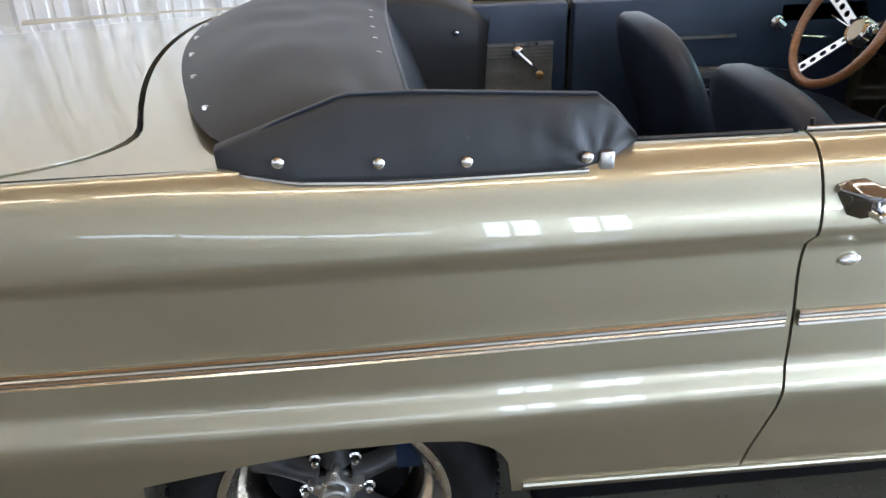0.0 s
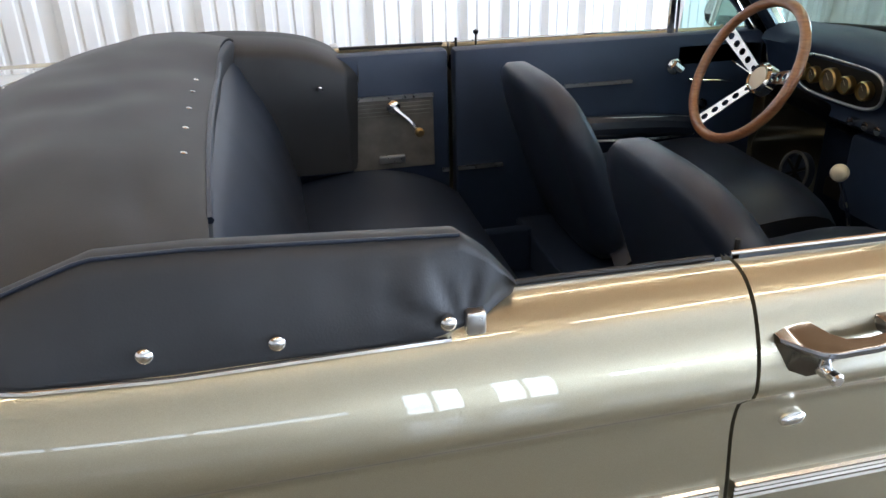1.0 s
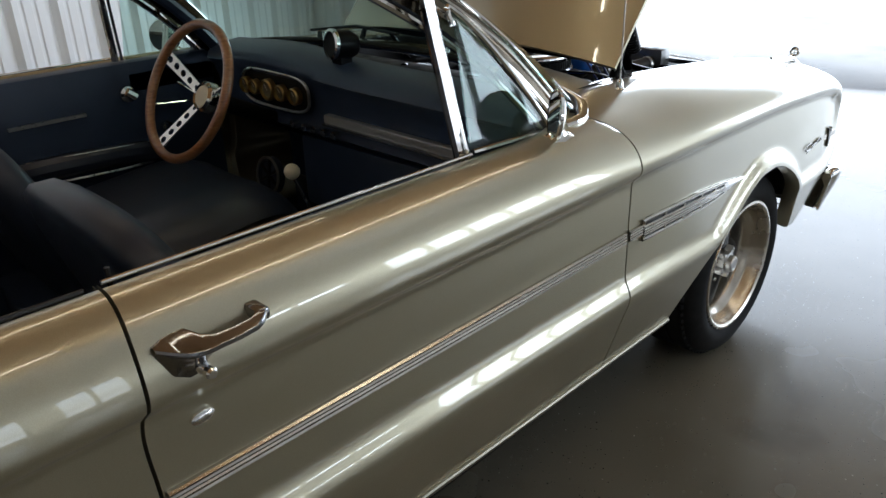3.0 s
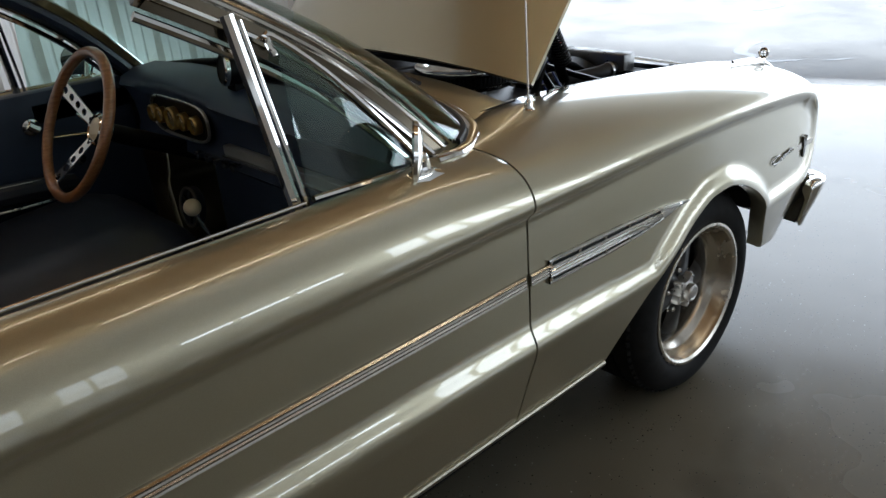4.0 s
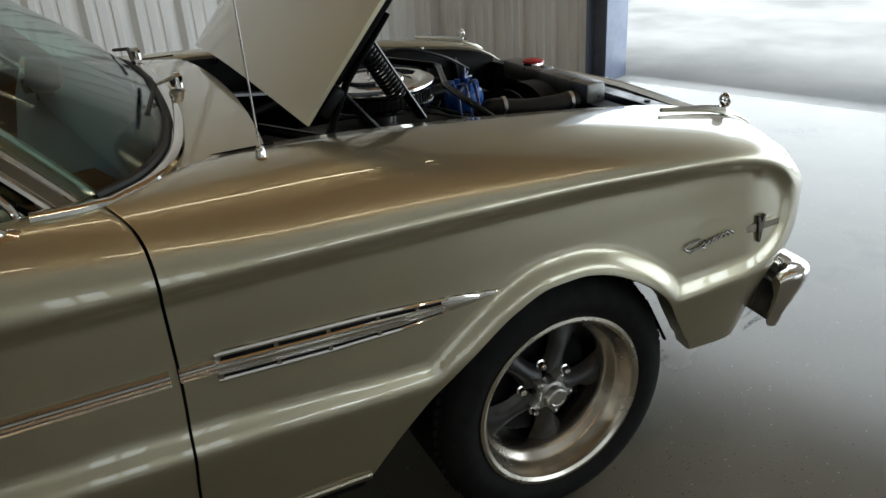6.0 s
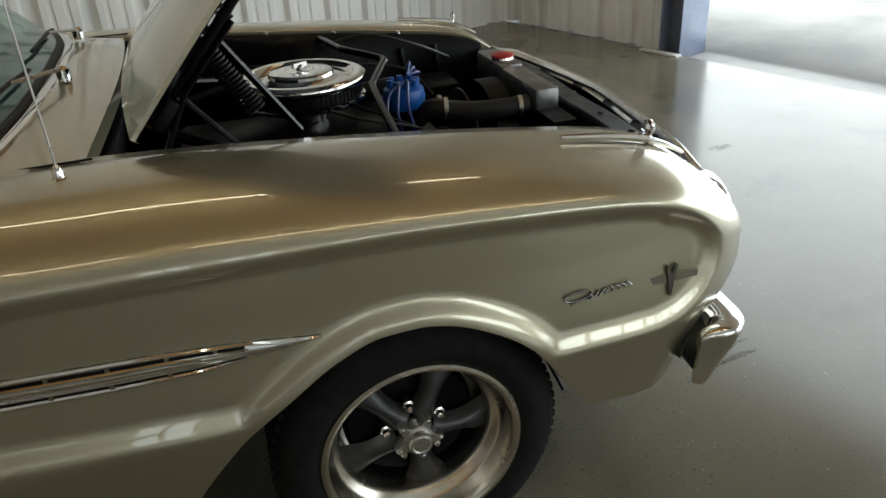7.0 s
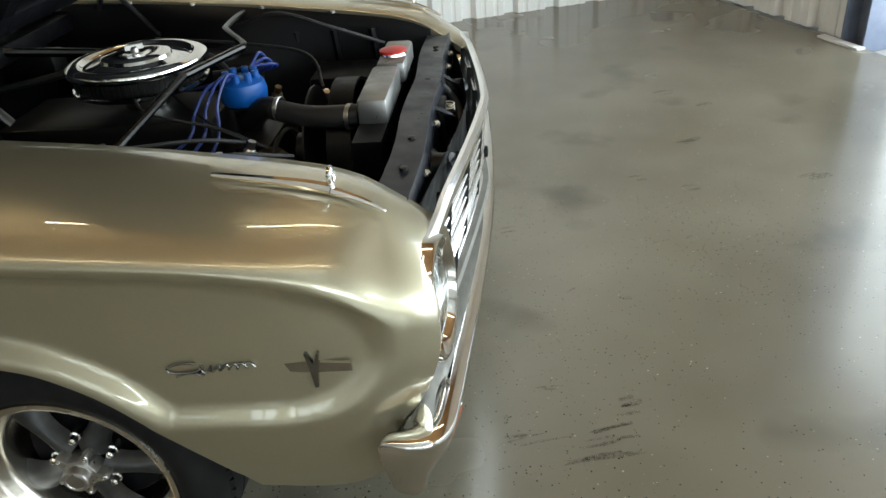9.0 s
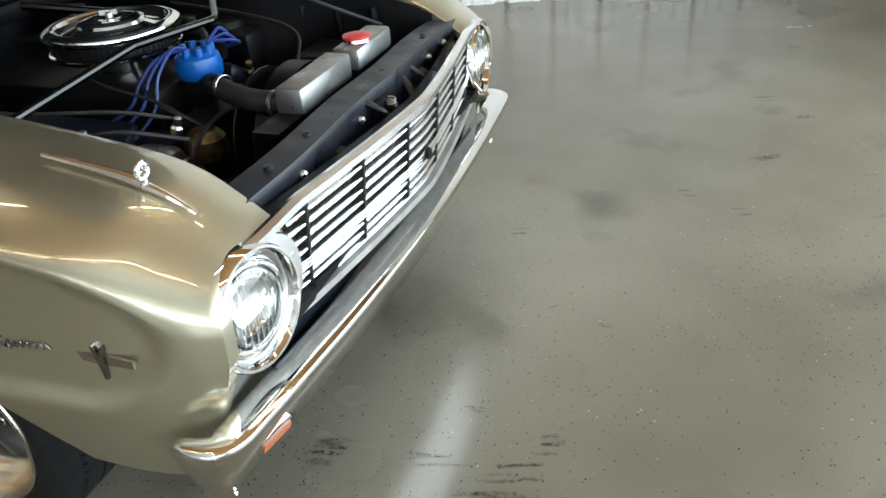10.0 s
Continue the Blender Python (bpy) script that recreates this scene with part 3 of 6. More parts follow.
def side_panel(name, x0, x1, left, right, sign, label="", reach=0.16):
    """A stretch of body side between two gap lines (functions of height)."""
    n = max(8, int((x1 - x0) / 0.0125))
    grid = []
    for i in range(n + 1):
        x = x0 + (x1 - x0) * i / n
        row = []
        for w, z in column(x):
            dx = 0.0
            if left is not None:
                dx += (float(left(z)) - x0) * max(0.0, 1 - (x - x0) / reach)
            if right is not None:
                dx += (float(right(z)) - x1) * max(0.0, 1 - (x1 - x) / reach)
            row.append((x + dx, sign * w, z))
        grid.append(row)
    # turned-in flanges along the gaps
    for end, k in ((left, 0), (right, -1)):
        if end is not None:
            f = [(px, py - sign * 0.03, pz) if j > 3 else (px, py, pz - 0.03) for j, (px, py, pz) in enumerate(grid[k])]
            grid = [f] + grid if k == 0 else grid + [f]
    bm = bmesh.new()
    rows = [[bm.verts.new(p) for p in r] for r in grid]
    for a, b in zip(rows, rows[1:]):
        for j in range(len(a) - 1):
            q = []
            for v in (a[j], a[j + 1], b[j + 1], b[j]):
                if all((v.co - o.co).length > 1e-6 for o in q):
                    q.append(v)
            if len(q) > 2:
                bm.faces.new(q)
    bmesh.ops.remove_doubles(bm, verts=bm.verts, dist=1e-5)
    return part(name, bm, PAINT, car, label, angle=50)


G = 0.0028
fender_r = side_panel("front_fender", -0.80, 0.74, lambda z: gap_front(z) + G, nose, -1, reach=0.30)
fender_l = side_panel("front_fender", -0.80, 0.74, lambda z: gap_front(z) + G, nose, 1, reach=0.30)
door_r = side_panel("door", -1.98, -0.81, lambda z: gap_rear(z) + G, lambda z: gap_front(z) - G, -1)
door_l = side_panel("door", -1.98, -0.81, lambda z: gap_rear(z) + G, lambda z: gap_front(z) - G, 1)
quarter_r = side_panel("quarter_panel", -3.80, -1.985, None, lambda z: gap_rear(z) - G, -1)
quarter_l = side_panel("quarter_panel", -3.80, -1.985, None, lambda z: gap_rear(z) - G, 1)


# wheels
def wheel(x, y, sign, rear=False):
    w = new("wheel")
    w.parent = car
    # local z points outwards
    w.matrix_basis = pose(x, y, 0.311, 90 if sign < 0 else -90, 0, 0) @ pose(0, 0, 0, 0, 0, 17 if rear else 62)
    R, r = 0.318, 0.216
    tyre = [(r - 0.004, 0.020), (r + 0.010, 0.030), (r + 0.030, 0.038), (r + 0.050, 0.036), (R - 0.024, 0.024), (R - 0.010, 0.006), (R - 0.002, -0.016)]
    for k in range(4):
        h = -0.038 - k * 0.042
        tyre += [(R, h + 0.010), (R, h - 0.018), (R - 0.008, h - 0.020), (R - 0.008, h - 0.026), (R, h - 0.028)]
    tyre += [(R - 0.01, -0.205), (R - 0.03, -0.222), (r + 0.03, -0.228), (r, -0.215)]
    bm = lathe(tyre, 72)
    for i in range(72):     # shoulder tread blocks
        a = 2 * math.pi * i / 72
        m = pose(0, 0, 0, 0, 0, math.degrees(a)) @ pose(R - 0.007, 0, -0.012, 0, 28, 0)
        box(bm, (-0.006, -0.0085, -0.020), (0.004, 0.0085, 0.010), m)
    part("tyre", bm, TYRE, w)
    lip = [(r + 0.002, -0.20), (r + 0.002, 0.018), (r + 0.006, 0.027), (r + 0.004, 0.032), (r - 0.004, 0.033), (r - 0.012, 0.028), (r - 0.016, 0.014), (r - 0.021, 0.006), (r - 0.024, -0.012), (r - 0.030, -0.022), (r - 0.040, -0.030), (r - 0.048, -0.046), (r - 0.052, -0.20)]
    part("rim", lathe(lip, 72), RIMLIP, w, "polished aluminium rim lip")
    for k in range(5):
        bm = bmesh.new()
        grid = []
        for i in range(9):
            t = i / 8
            rr = 0.040 + t * (r - 0.046 - 0.038)
            half = 0.036 - 0.013 * math.sin(math.pi * min(1, t * 1.15)) + 0.012 * t * t
            h = -0.030 - 0.026 * t ** 1.3
            row = []
            for j in range(9):
                s = -1 + j / 4
                row.append((rr, s * half, h - 0.030 * abs(s) ** 2.6))
            grid.append([tuple(pose(0, 0, 0, 0, 0, 72 * k) @ Vector(p)) for p in row])
        part("spoke", sheet(grid, bm), SPOKE, w, "dark grey spoke", angle=60)
    part("brake_drum", lathe([(0, -0.085), (0.14, -0.085), (0.15, -0.10), (0.15, -0.16)], 40), BLACKPAINT, w)
    # five-eared flange with a turned centre boss
    bm = bmesh.new()
    rings = []
    for k, h in ((1.0, -0.045), (1.0, -0.012), (0.95, -0.008), (0.62, -0.007)):
        ring = []
        for i in range(80):
            a = 2 * math.pi * i / 80
            rr = 0.038 + 0.020 * max(0.0, math.cos(5 * a)) ** 1.2 - 0.002 * max(0.0, -math.cos(5 * a))
            ring.append((rr * k * math.cos(a), rr * k * math.sin(a), h))
        rings.append(ring)
    sheet(rings, bm, close_v=True)
    lathe([(0.0275, -0.012), (0.0275, 0.006), (0.025, 0.011), (0.020, 0.0125), (0.018, 0.011), (0, 0.0112)], 40, None, bm)
    lathe([(0.034, -0.0075), (0.0275, -0.006)], 40, None, bm)
    part("hub_cap", bm, STEEL, w, "machined aluminium five-eared centre cap")
    for k in range(5):
        m = pose(0, 0, 0, 0, 0, 72 * k) @ pose(0.0490, 0, -0.009)
        part("cap_screw", lathe([(0.0042, 0), (0.0042, 0.003), (0.002, 0.004), (0, 0.004)], 8, m), CHROME, w)
        m = pose(0, 0, 0, 0, 0, 72 * k + 36) @ pose(0.066, 0, -0.050)
        part("lug_nut", lathe([(0.0125, -0.02), (0.0125, 0.002), (0.0085, 0.004), (0.008, 0.016), (0.005, 0.020), (0, 0.021)], 10, m), CHROME, w, angle=30)
    return w


wheel(0.0, -0.800, -1)
wheel(-2.78, -0.785, -1, True)
wheel(0.0, 0.800, 1)
wheel(-2.78, 0.785, 1, True)

# hidden lower body that closes wheel housings and floor
bm = boxes(((-3.7, -0.76, 0.36), (-3.2, 0.76, 0.90)), ((-2.40, -0.80, 0.26), (-0.48, 0.80, 0.33)), bevel=0.01)
part("floor_pan", bm, BLACKPAINT, car, smooth=False)
for s in (-1, 1):
    for cx, r, a0 in ((-0.03, 0.40, 1.05), (-2.80, 0.41, 0.26)):
        bm = bmesh.new()
        rows = []
        for i in range(25):
            a = a0 + (math.pi - 0.26 - a0) * i / 24
            px, pz = cx + r * math.cos(a), 0.27 + r * math.sin(a) * 0.96
            rows.append([(px, s * 0.835, pz), (px, s * 0.50, pz)])
        sheet(rows, bm)
        inner = [bm.verts.new(Vector(q[1])) for q in rows]
        bm.faces.new(inner)
        part("wheel_housing", bm, BLACKPAINT, car)
    part("fender_brace", tube([(0.215, s * 0.74, 0.575), (0.30, s * 0.76, 0.45), (0.345, s * 0.78, 0.345)], 0.009, 8, flat=0.5), BLACKPAINT, car)


# side mouldings
def strip_along(name, x0, x1, zc, height, proud, material, parent, label="", sign=-1, n=40, ridges=3, taper_end=0.0):
    """A chrome moulding that follows the body side."""
    sec = [(-0.5, -0.004), (-0.5, 0.6), (-0.40, 1.0), (-0.30, 0.75), (-0.22, 0.75), (-0.12, 0.95), (-0.04, 0.7), (0.04, 0.7), (0.12, 0.95), (0.22, 0.75), (0.30, 0.75), (0.40, 1.0), (0.5, 0.6), (0.5, -0.004)]
    if ridges == 1:
        sec = [(-0.5, -0.004), (-0.45, 0.55), (-0.25, 0.9), (0, 1.0), (0.25, 0.9), (0.45, 0.55), (0.5, -0.004)]
    grid = []
    for i in range(n + 1):
        x = x0 + (x1 - x0) * i / n
        z = zc(x)
        k = 1.0
        if taper_end and x > x1 - taper_end:
            k = max(0.05, (x1 - x) / taper_end) ** 0.7
        grid.append([(x, sign * (float(side_w(x, z + h * height)) + d * proud), z + h * height * k) for h, d in sec])
    return part(name, sheet(grid), material, parent, label, angle=25)


# chrome darkened to the bronze tone that it reflects
TINTCHROME = mat("bronze_tinted_chrome", (0.16, 0.135, 0.10), 0.16, 1.0)
MOULD = mat("moulding_chrome", (0.52, 0.49, 0.44), 0.18, 1.0)
trim_z = lambda x: float(np.interp(x, [-3.8, -2.65, -1.98, -0.8], [0.668, 0.687, 0.696, 0.698]))
for s, q, d in ((-1, quarter_r, door_r), (1, quarter_l, door_l)):
    strip_along("side_moulding", -3.75, -1.995, trim_z, 0.028, 0.010, MOULD, q, "ribbed bright side moulding", s)
    strip_along("side_moulding", -1.972, -0.815, trim_z, 0.028, 0.010, MOULD, d, "ribbed bright side moulding", s)
    strip_along("rocker_moulding", -2.43, -0.48, lambda x: float(np.interp(x, [-2.43, -0.48], [0.352, 0.316])), 0.022, 0.010, DULLTRIM, car, "dull bright rocker moulding", s, ridges=1)


def spear(s, fender):
    """Pointed ornament with two slotted openings each side of a ribbed bar."""
    top = lambda x: float(np.interp(x, [-0.80, -0.735, -0.45, -0.30, -0.180], [0.708, 0.722, 0.710, 0.698, 0.682]))
    bot = lambda x: float(np.interp(x, [-0.80, -0.735, -0.55, -0.40, -0.30, -0.180], [0.682, 0.664, 0.657, 0.657, 0.667, 0.679]))
    mid = lambda x: (top(x) + bot(x)) / 2
    w = lambda x, z: float(side_w(x, z))
    back = []
    for i in range(41):
        x = -0.74 + 0.560 * i / 40
        t, b = top(x), bot(x)
        back.append([(x, s * (w(x, z) + o), z) for z, o in ((t, -0.003), (t, 0.003), ((t + b) / 2, 0.004), (b, 0.003), (b, -0.003))])
    ob = part("spear_ornament", sheet(back), BLACKPAINT, fender, "slotted chrome spear ornament")

    def bar(f0, f1, x0, x1, proud, n=36):
        grid = []
        for i in range(n + 1):
            x = x0 + (x1 - x0) * i / n
            a, b = bot(x) + (top(x) - bot(x)) * f0, bot(x) + (top(x) - bot(x)) * f1
            grid.append([(x, s * (w(x, z) + d), z) for z, d in ((a, 0.0), (a, proud * 0.7), ((2 * a + b) / 3, proud), ((a + 2 * b) / 3, proud), (b, proud * 0.7), (b, 0.0))])
        return sheet(grid)
    for f0, f1, x0, x1, proud in ((0.84, 1.0, -0.74, -0.30, 0.009), (0.0, 0.16, -0.74, -0.30, 0.009), (0.27, 0.39, -0.74, -0.31, 0.011), (0.39, 0.50, -0.74, -0.31, 0.012), (0.50, 0.61, -0.74, -0.31, 0.012), (0.61, 0.73, -0.74, -0.31, 0.011)):
        part("spear_bar", bar(f0, f1, x0, x1, proud), CHROME, fender, angle=25)
    part("spear_tip", bar(0.0, 1.0, -0.315, -0.180, 0.009, 14), CHROME, fender, angle=25)
    for x in (-0.735, -0.635, -0.54, -0.445, -0.365):
        for f0, f1 in ((0.73, 0.90), (0.10, 0.27)):
            a, b = bot(x) + (top(x) - bot(x)) * f0, bot(x) + (top(x) - bot(x)) * f1
            y = s * w(x, (a + b) / 2)
            part("spear_bridge", boxes(((x - 0.004, y - 0.008, a), (x + 0.004, y + 0.008, b))), MOULD, fender, smooth=False)
    strip_along("side_moulding", -0.80, -0.735, trim_z, 0.026, 0.010, MOULD, fender, "", s, n=6)


spear(-1, fender_r)
spear(1, fender_l)


def badge(s, fender):
    """Chrome script drawn as a plain wave, and a bird-shaped emblem."""
    y = lambda x, z: s * (float(side_w(x, z)) + 0.004)
    pts = []
    for i in range(25):      # long flat opening loop
        a = math.radians(60 + 330 * i / 24)
        x, z = 0.330 + 0.030 * math.cos(a) + 0.006 * math.sin(a), 0.644 + 0.010 * math.sin(a)
        pts.append((x, y(x, z), z))
    for i in range(49):      # low running wave
        t = i / 48
        x, z = 0.352 + 0.096 * t + 0.004 * math.sin(t * 40), 0.640 + 0.006 * t - (0.007 - 0.002 * t) * math.cos(t * 44)
        pts.append((x, y(x, z), z))
    part("script_badge", tube(pts, [0.0021] * len(pts), 6), EMBLEM, fender, "wavy chrome script badge")
    pts = [(0.312 + 0.05 * i / 12, y(0.312 + 0.05 * i / 12, 0.627), 0.627 + 0.006 * math.sin(i / 12 * 3)) for i in range(13)]
    part("script_underline", tube(pts, 0.0014, 6), EMBLEM, fender)
    c = (0.546, 0.633)
    bm = bmesh.new()
    m = Matrix.Translation((c[0], s * (float(side_w(*c)) - 0.001), c[1])) @ pose(0, 0, 0, 90 if s < 0 else -90, 0, 0)
    f = 1 if s < 0 else -1
    prism([(-0.066, -0.007 * f), (-0.012, -0.011 * f), (0.064, -0.008 * f), (0.064, 0.008 * f), (-0.012, 0.011 * f), (-0.066, 0.007 * f)][::f], m, 0.006, bm)
    part("emblem_wing", bm, MOULD, fender, "ribbed chrome emblem", smooth=False)
    bm = bmesh.new()
    prism([(-0.003, -0.040 * f), (0.003, -0.040 * f), (0.007, -0.004 * f), (0.0125, 0.030 * f), (0.0085, 0.030 * f), (0.0, 0.010 * f), (-0.0085, 0.030 * f), (-0.0125, 0.030 * f), (-0.007, -0.004 * f)][::f], m, 0.010, bm)
    part("emblem_bird", bm, EMBLEM, fender, "", smooth=False)


badge(-1, fender_r)
badge(1, fender_l)


def fender_ornament(s, fender):
    """Gun-sight: a long chrome blade, a ring on a stem, and a short tail."""
    z = lambda x: float(crown_z(x)) + 0.001
    y = s * 0.682
    pts = [(x, y, z(x) + 0.007) for x in np.linspace(0.374, 0.575, 12)]
    bm = tube(pts, [0.005 + 0.006 * i / 11 for i in range(12)], 8)
    pts = [(x, y, z(x) + 0.003) for x in np.linspace(0.575, 0.665, 8)]
    tube(pts, [0.009 - 0.0055 * i / 7 for i in range(8)], 8, bm)
    ob = part("fender_ornament", bm, CHROME, fender, "chrome gun-sight fender ornament")
    bm = tube([(0.578, y, z(0.578)), (0.578, y, z(0.578) + 0.022)], [0.006, 0.004], 8)
    ring = [(0.578, y + 0.013 * math.cos(a), z(0.578) + 0.033 + 0.013 * math.sin(a)) for a in np.linspace(0, 2 * math.pi, 25)[:-1]]
    tube(ring, 0.005, 8, bm, closed=True)
    box(bm, (0.575, y - 0.010, z(0.578) + 0.0315), (0.581, y + 0.010, z(0.578) + 0.0345))
    box(bm, (0.575, y - 0.0015, z(0.578) + 0.024), (0.581, y + 0.0015, z(0.578) + 0.042))
    part("sight_ring", bm, CHROME, fender)


fender_ornament(-1, fender_r)
fender_ornament(1, fender_l)

# door handle and lock
for s, d in ((-1, door_r), (1, door_l)):
    # wedge foot running into a flat grip bar that ends in a stub on the door; x, then inner and outer y and z of the section
    bar = [(-1.953, 0.868, 0.886, 0.934, 0.931, 0.927, 0.906), (-1.940, 0.866, 0.906, 0.938, 0.931, 0.924, 0.889), (-1.922, 0.866, 0.922, 0.940, 0.930, 0.922, 0.886), (-1.906, 0.868, 0.926, 0.940, 0.930, 0.922, 0.890),
           (-1.897, 0.896, 0.927, 0.938, 0.930, 0.922, 0.905), (-1.884, 0.908, 0.9275, 0.936, 0.931, 0.923, 0.915), (-1.855, 0.911, 0.9275, 0.936, 0.931, 0.923, 0.917), (-1.828, 0.909, 0.925, 0.937, 0.932, 0.924, 0.918),
           (-1.814, 0.900, 0.918, 0.938, 0.934, 0.925, 0.919), (-1.803, 0.888, 0.908, 0.938, 0.935, 0.926, 0.919), (-1.796, 0.876, 0.894, 0.937, 0.934, 0.926, 0.920)]
    rows = [[(x, s * a, z0), (x, s * (b - 0.003), z1 + 0.002), (x, s * b, z1 - 0.001), (x, s * b, z2 + 0.001), (x, s * (b - 0.004), z2 - 0.002), (x, s * max(a, b - 0.020), z3), (x, s * a, z3)] for x, a, b, z0, z1, z2, z3 in bar]
    for end in (0, -1):
        mid = sum((Vector(p) for p in rows[end]), Vector()) / 7
        rows.insert(0 if end == 0 else len(rows), [tuple(mid)] * 7)
    bm = sheet(rows, close_v=True)
    box(bm, (-1.816, min(s * 0.850, s * 0.904), 0.919), (-1.794, max(s * 0.850, s * 0.904), 0.938), None, 0.005)
    h = part("door_handle", bm, HANDLE, d, "chrome pull door handle", angle=40)
    part("push_button", lathe([(0.0, 0.0), (0.006, 0.0), (0.0085, 0.003), (0.0085, 0.012), (0.006, 0.014), (0.0095, 0.022), (0.0095, 0.03)][::-1], 20, pose(-1.908, s * 0.893, 0.900, 90 if s < 0 else -90, 0, 0) @ Matrix.Diagonal((1, 1, -1, 1)) @ pose(0, 0, -0.045)), CHROME, d)
    m = pose(-1.903, s * (float(side_w(-1.903, 0.799)) + 0.001), 0.799, 90 if s < 0 else -90, 0, 0)
    part("lock_plate", lathe([(0.0185, 0.0), (0.018, 0.005), (0.013, 0.008), (0.006, 0.009), (0, 0.009)], 28, m @ pose(0, 0, 0, 0, 0, 6) @ Matrix.Diagonal((1, 0.55, 1, 1))), CHROME, d, "oval chrome lock plate")
    # belt bead
    xs = np.linspace(-1.96, -1.24, 24)
    part("belt_bead", tube([(x, s * (float(edge_w(x)) + 0.004), float(crown_z(x)) + 0.002) for x in xs], 0.0034, 8), CHROME, d, "thin bright belt bead")
xs = np.linspace(-2.30, -1.985, 12)
for s, q in ((-1, quarter_r), (1, quarter_l)):
    part("belt_rubber", tube([(x, s * (float(edge_w(x)) + 0.006), float(crown_z(x)) - 0.0005) for x in xs], 0.0042, 8), RUBBER, q, "dark rubber belt seal")
    part("striker_pin", tube([(-1.945, s * 0.765, 0.975), (-1.945, s * 0.765, 1.008)], [0.004, 0.004], 8), DARKMETAL, q)
    if s > 0:
        part("lock_knob", lathe([(0.003, 0), (0.003, 0.03), (0.008, 0.034), (0.009, 0.042), (0, 0.046)], 12, pose(-1.885, 0.755, 0.985)), BLACKPAINT, door_l)


# exterior mirrors
def mirror(s, d):
    bm = bmesh.new()
    rim = [(-1.072, -0.020), (-1.066, -0.028), (-1.01, -0.030), (-0.955, -0.018), (-0.944, 0.0), (-0.955, 0.018), (-1.01, 0.030), (-1.066, 0.028), (-1.072, 0.020)]
    m = pose(0, s * 0.802, 0.962, 16 if s < 0 else -16, 0, 0)
    rows = [[tuple(m @ Vector((-1.012 + (x + 1.012) * k, y * k, z))) for x, y in rim] for k, z in ((1.0, -0.004), (1.0, 0.007), (0.93, 0.011), (0.45, 0.020), (0.30, 0.028), (0.22, 0.036), (0.02, 0.037))]
    sheet(rows, bm, close_v=True)
    part("mirror_base", bm, CHROME, d, "chrome mirror foot", angle=20)
    bm = tube(curve_pts([(-1.000, s * 0.806, 0.985), (-1.006, s * 0.812, 1.000), (-1.012, s * 0.818, 1.012), (-1.020, s * 0.822, 1.022)], 12), [0.009 - 0.0002 * i for i in range(13)], 10)
    part("mirror_arm", bm, CHROME, d)
    m = look((-1.030, s * 0.815, 1.028), (-1.030 - 0.755, s * (0.815 - 0.656), 1.128))
    bm = lathe([(0, 0.014), (0.02, 0.0135), (0.042, 0.010), (0.053, 0.004), (0.0555, -0.003), (0.052, -0.006)], 40, m)
    part("mirror_head", bm, CHROME, d, "round chrome mirror shell")
    part("mirror_glass", lathe([(0, -0.0045), (0.053, -0.0045)], 40, m), MIRROR, d)


mirror(-1, door_r)
mirror(1, door_l)

# antenna
bm = lathe([(0.024, -0.004), (0.023, 0.004), (0.015, 0.009), (0.010, 0.014), (0.009, 0.026), (0.006, 0.034), (0.004, 0.036), (0, 0.036)], 24, pose(-0.565, -0.675, 0.966))
part("antenna", bm, CHROME, fender_r, "chrome whip antenna")
part("antenna_mast", tube([(-0.565, -0.675, 0.99), (-0.568, -0.675, 1.30), (-0.562, -0.675, 1.85)], [0.0020, 0.0016, 0.0012], 8), STEEL, fender_r)

# cowl panel in front of the windshield
grid = []
for i in range(21):
    t = i / 20
    row = []
    for j in range(41):
        y = -0.70 + 1.40 * j / 40
        a = (y / 0.70) ** 2
        x0 = -0.64 - 0.085 * a - 0.05 * a ** 4
        x1 = -0.500 - 0.05 * a
        x = x0 + (x1 - x0) * t
        z = 1.012 - 0.014 * t - 0.042 * a ** 1.3
        row.append((x, y, z))
    grid.append(row)
grid.append([(x + 0.004, y, z - 0.03) for x, y, z in grid[-1]])
cowl = part("cowl", sheet(grid), PAINT, car, "painted cowl panel")
for s in (-1, 1):
    line = curve_pts([(-0.742, 0.640, 0), (-0.715, 0.625, 0), (-0.700, 0.607, 0), (-0.680, 0.598, 0), (-0.60, 0.595, 0), (-0.520, 0.593, 0)], 30)
    top = lambda x, y: max(1.005 - 0.042 * (y / 0.70) ** 2.6, float(crown_z(x)) - 0.004)
    part("cowl_joint", tube([(p.x, s * p.y, top(p.x, p.y) - 0.0006) for p in line], 0.0022, 6), BLACKPAINT, cowl)
    # filler at the door front
    bm = bmesh.new()
    box(bm, (-1.24, min(s * 0.70, s * 0.77), 0.88), (-0.93, max(s * 0.70, s * 0.77), 0.955), None, 0.01)
    part("inner_pillar", bm, VINYL, car)


# windshield
def ws_base_x(y):
    return -float(curve1(abs(y), [0.0, 0.30, 0.50, 0.58, 0.66, 0.70, 0.745], [0.655, 0.667, 0.695, 0.715, 0.752, 0.782, 0.845]))


def ws_pt(y, t):
    """t = 0 at the base, 1 at the header."""
    a = abs(y) / 0.745
    base = Vector((ws_base_x(y), y, 1.008 - 0.033 * a ** 2))
    top = Vector((-1.22 - 0.02 * a ** 2 - 0.10 * a ** 6, y * 0.817, 1.375 - 0.015 * a ** 2))
    p = base.lerp(top, t)
    return p + Vector((0.030 * math.sin(math.pi * t), 0, 0.020 * math.sin(math.pi * t)))


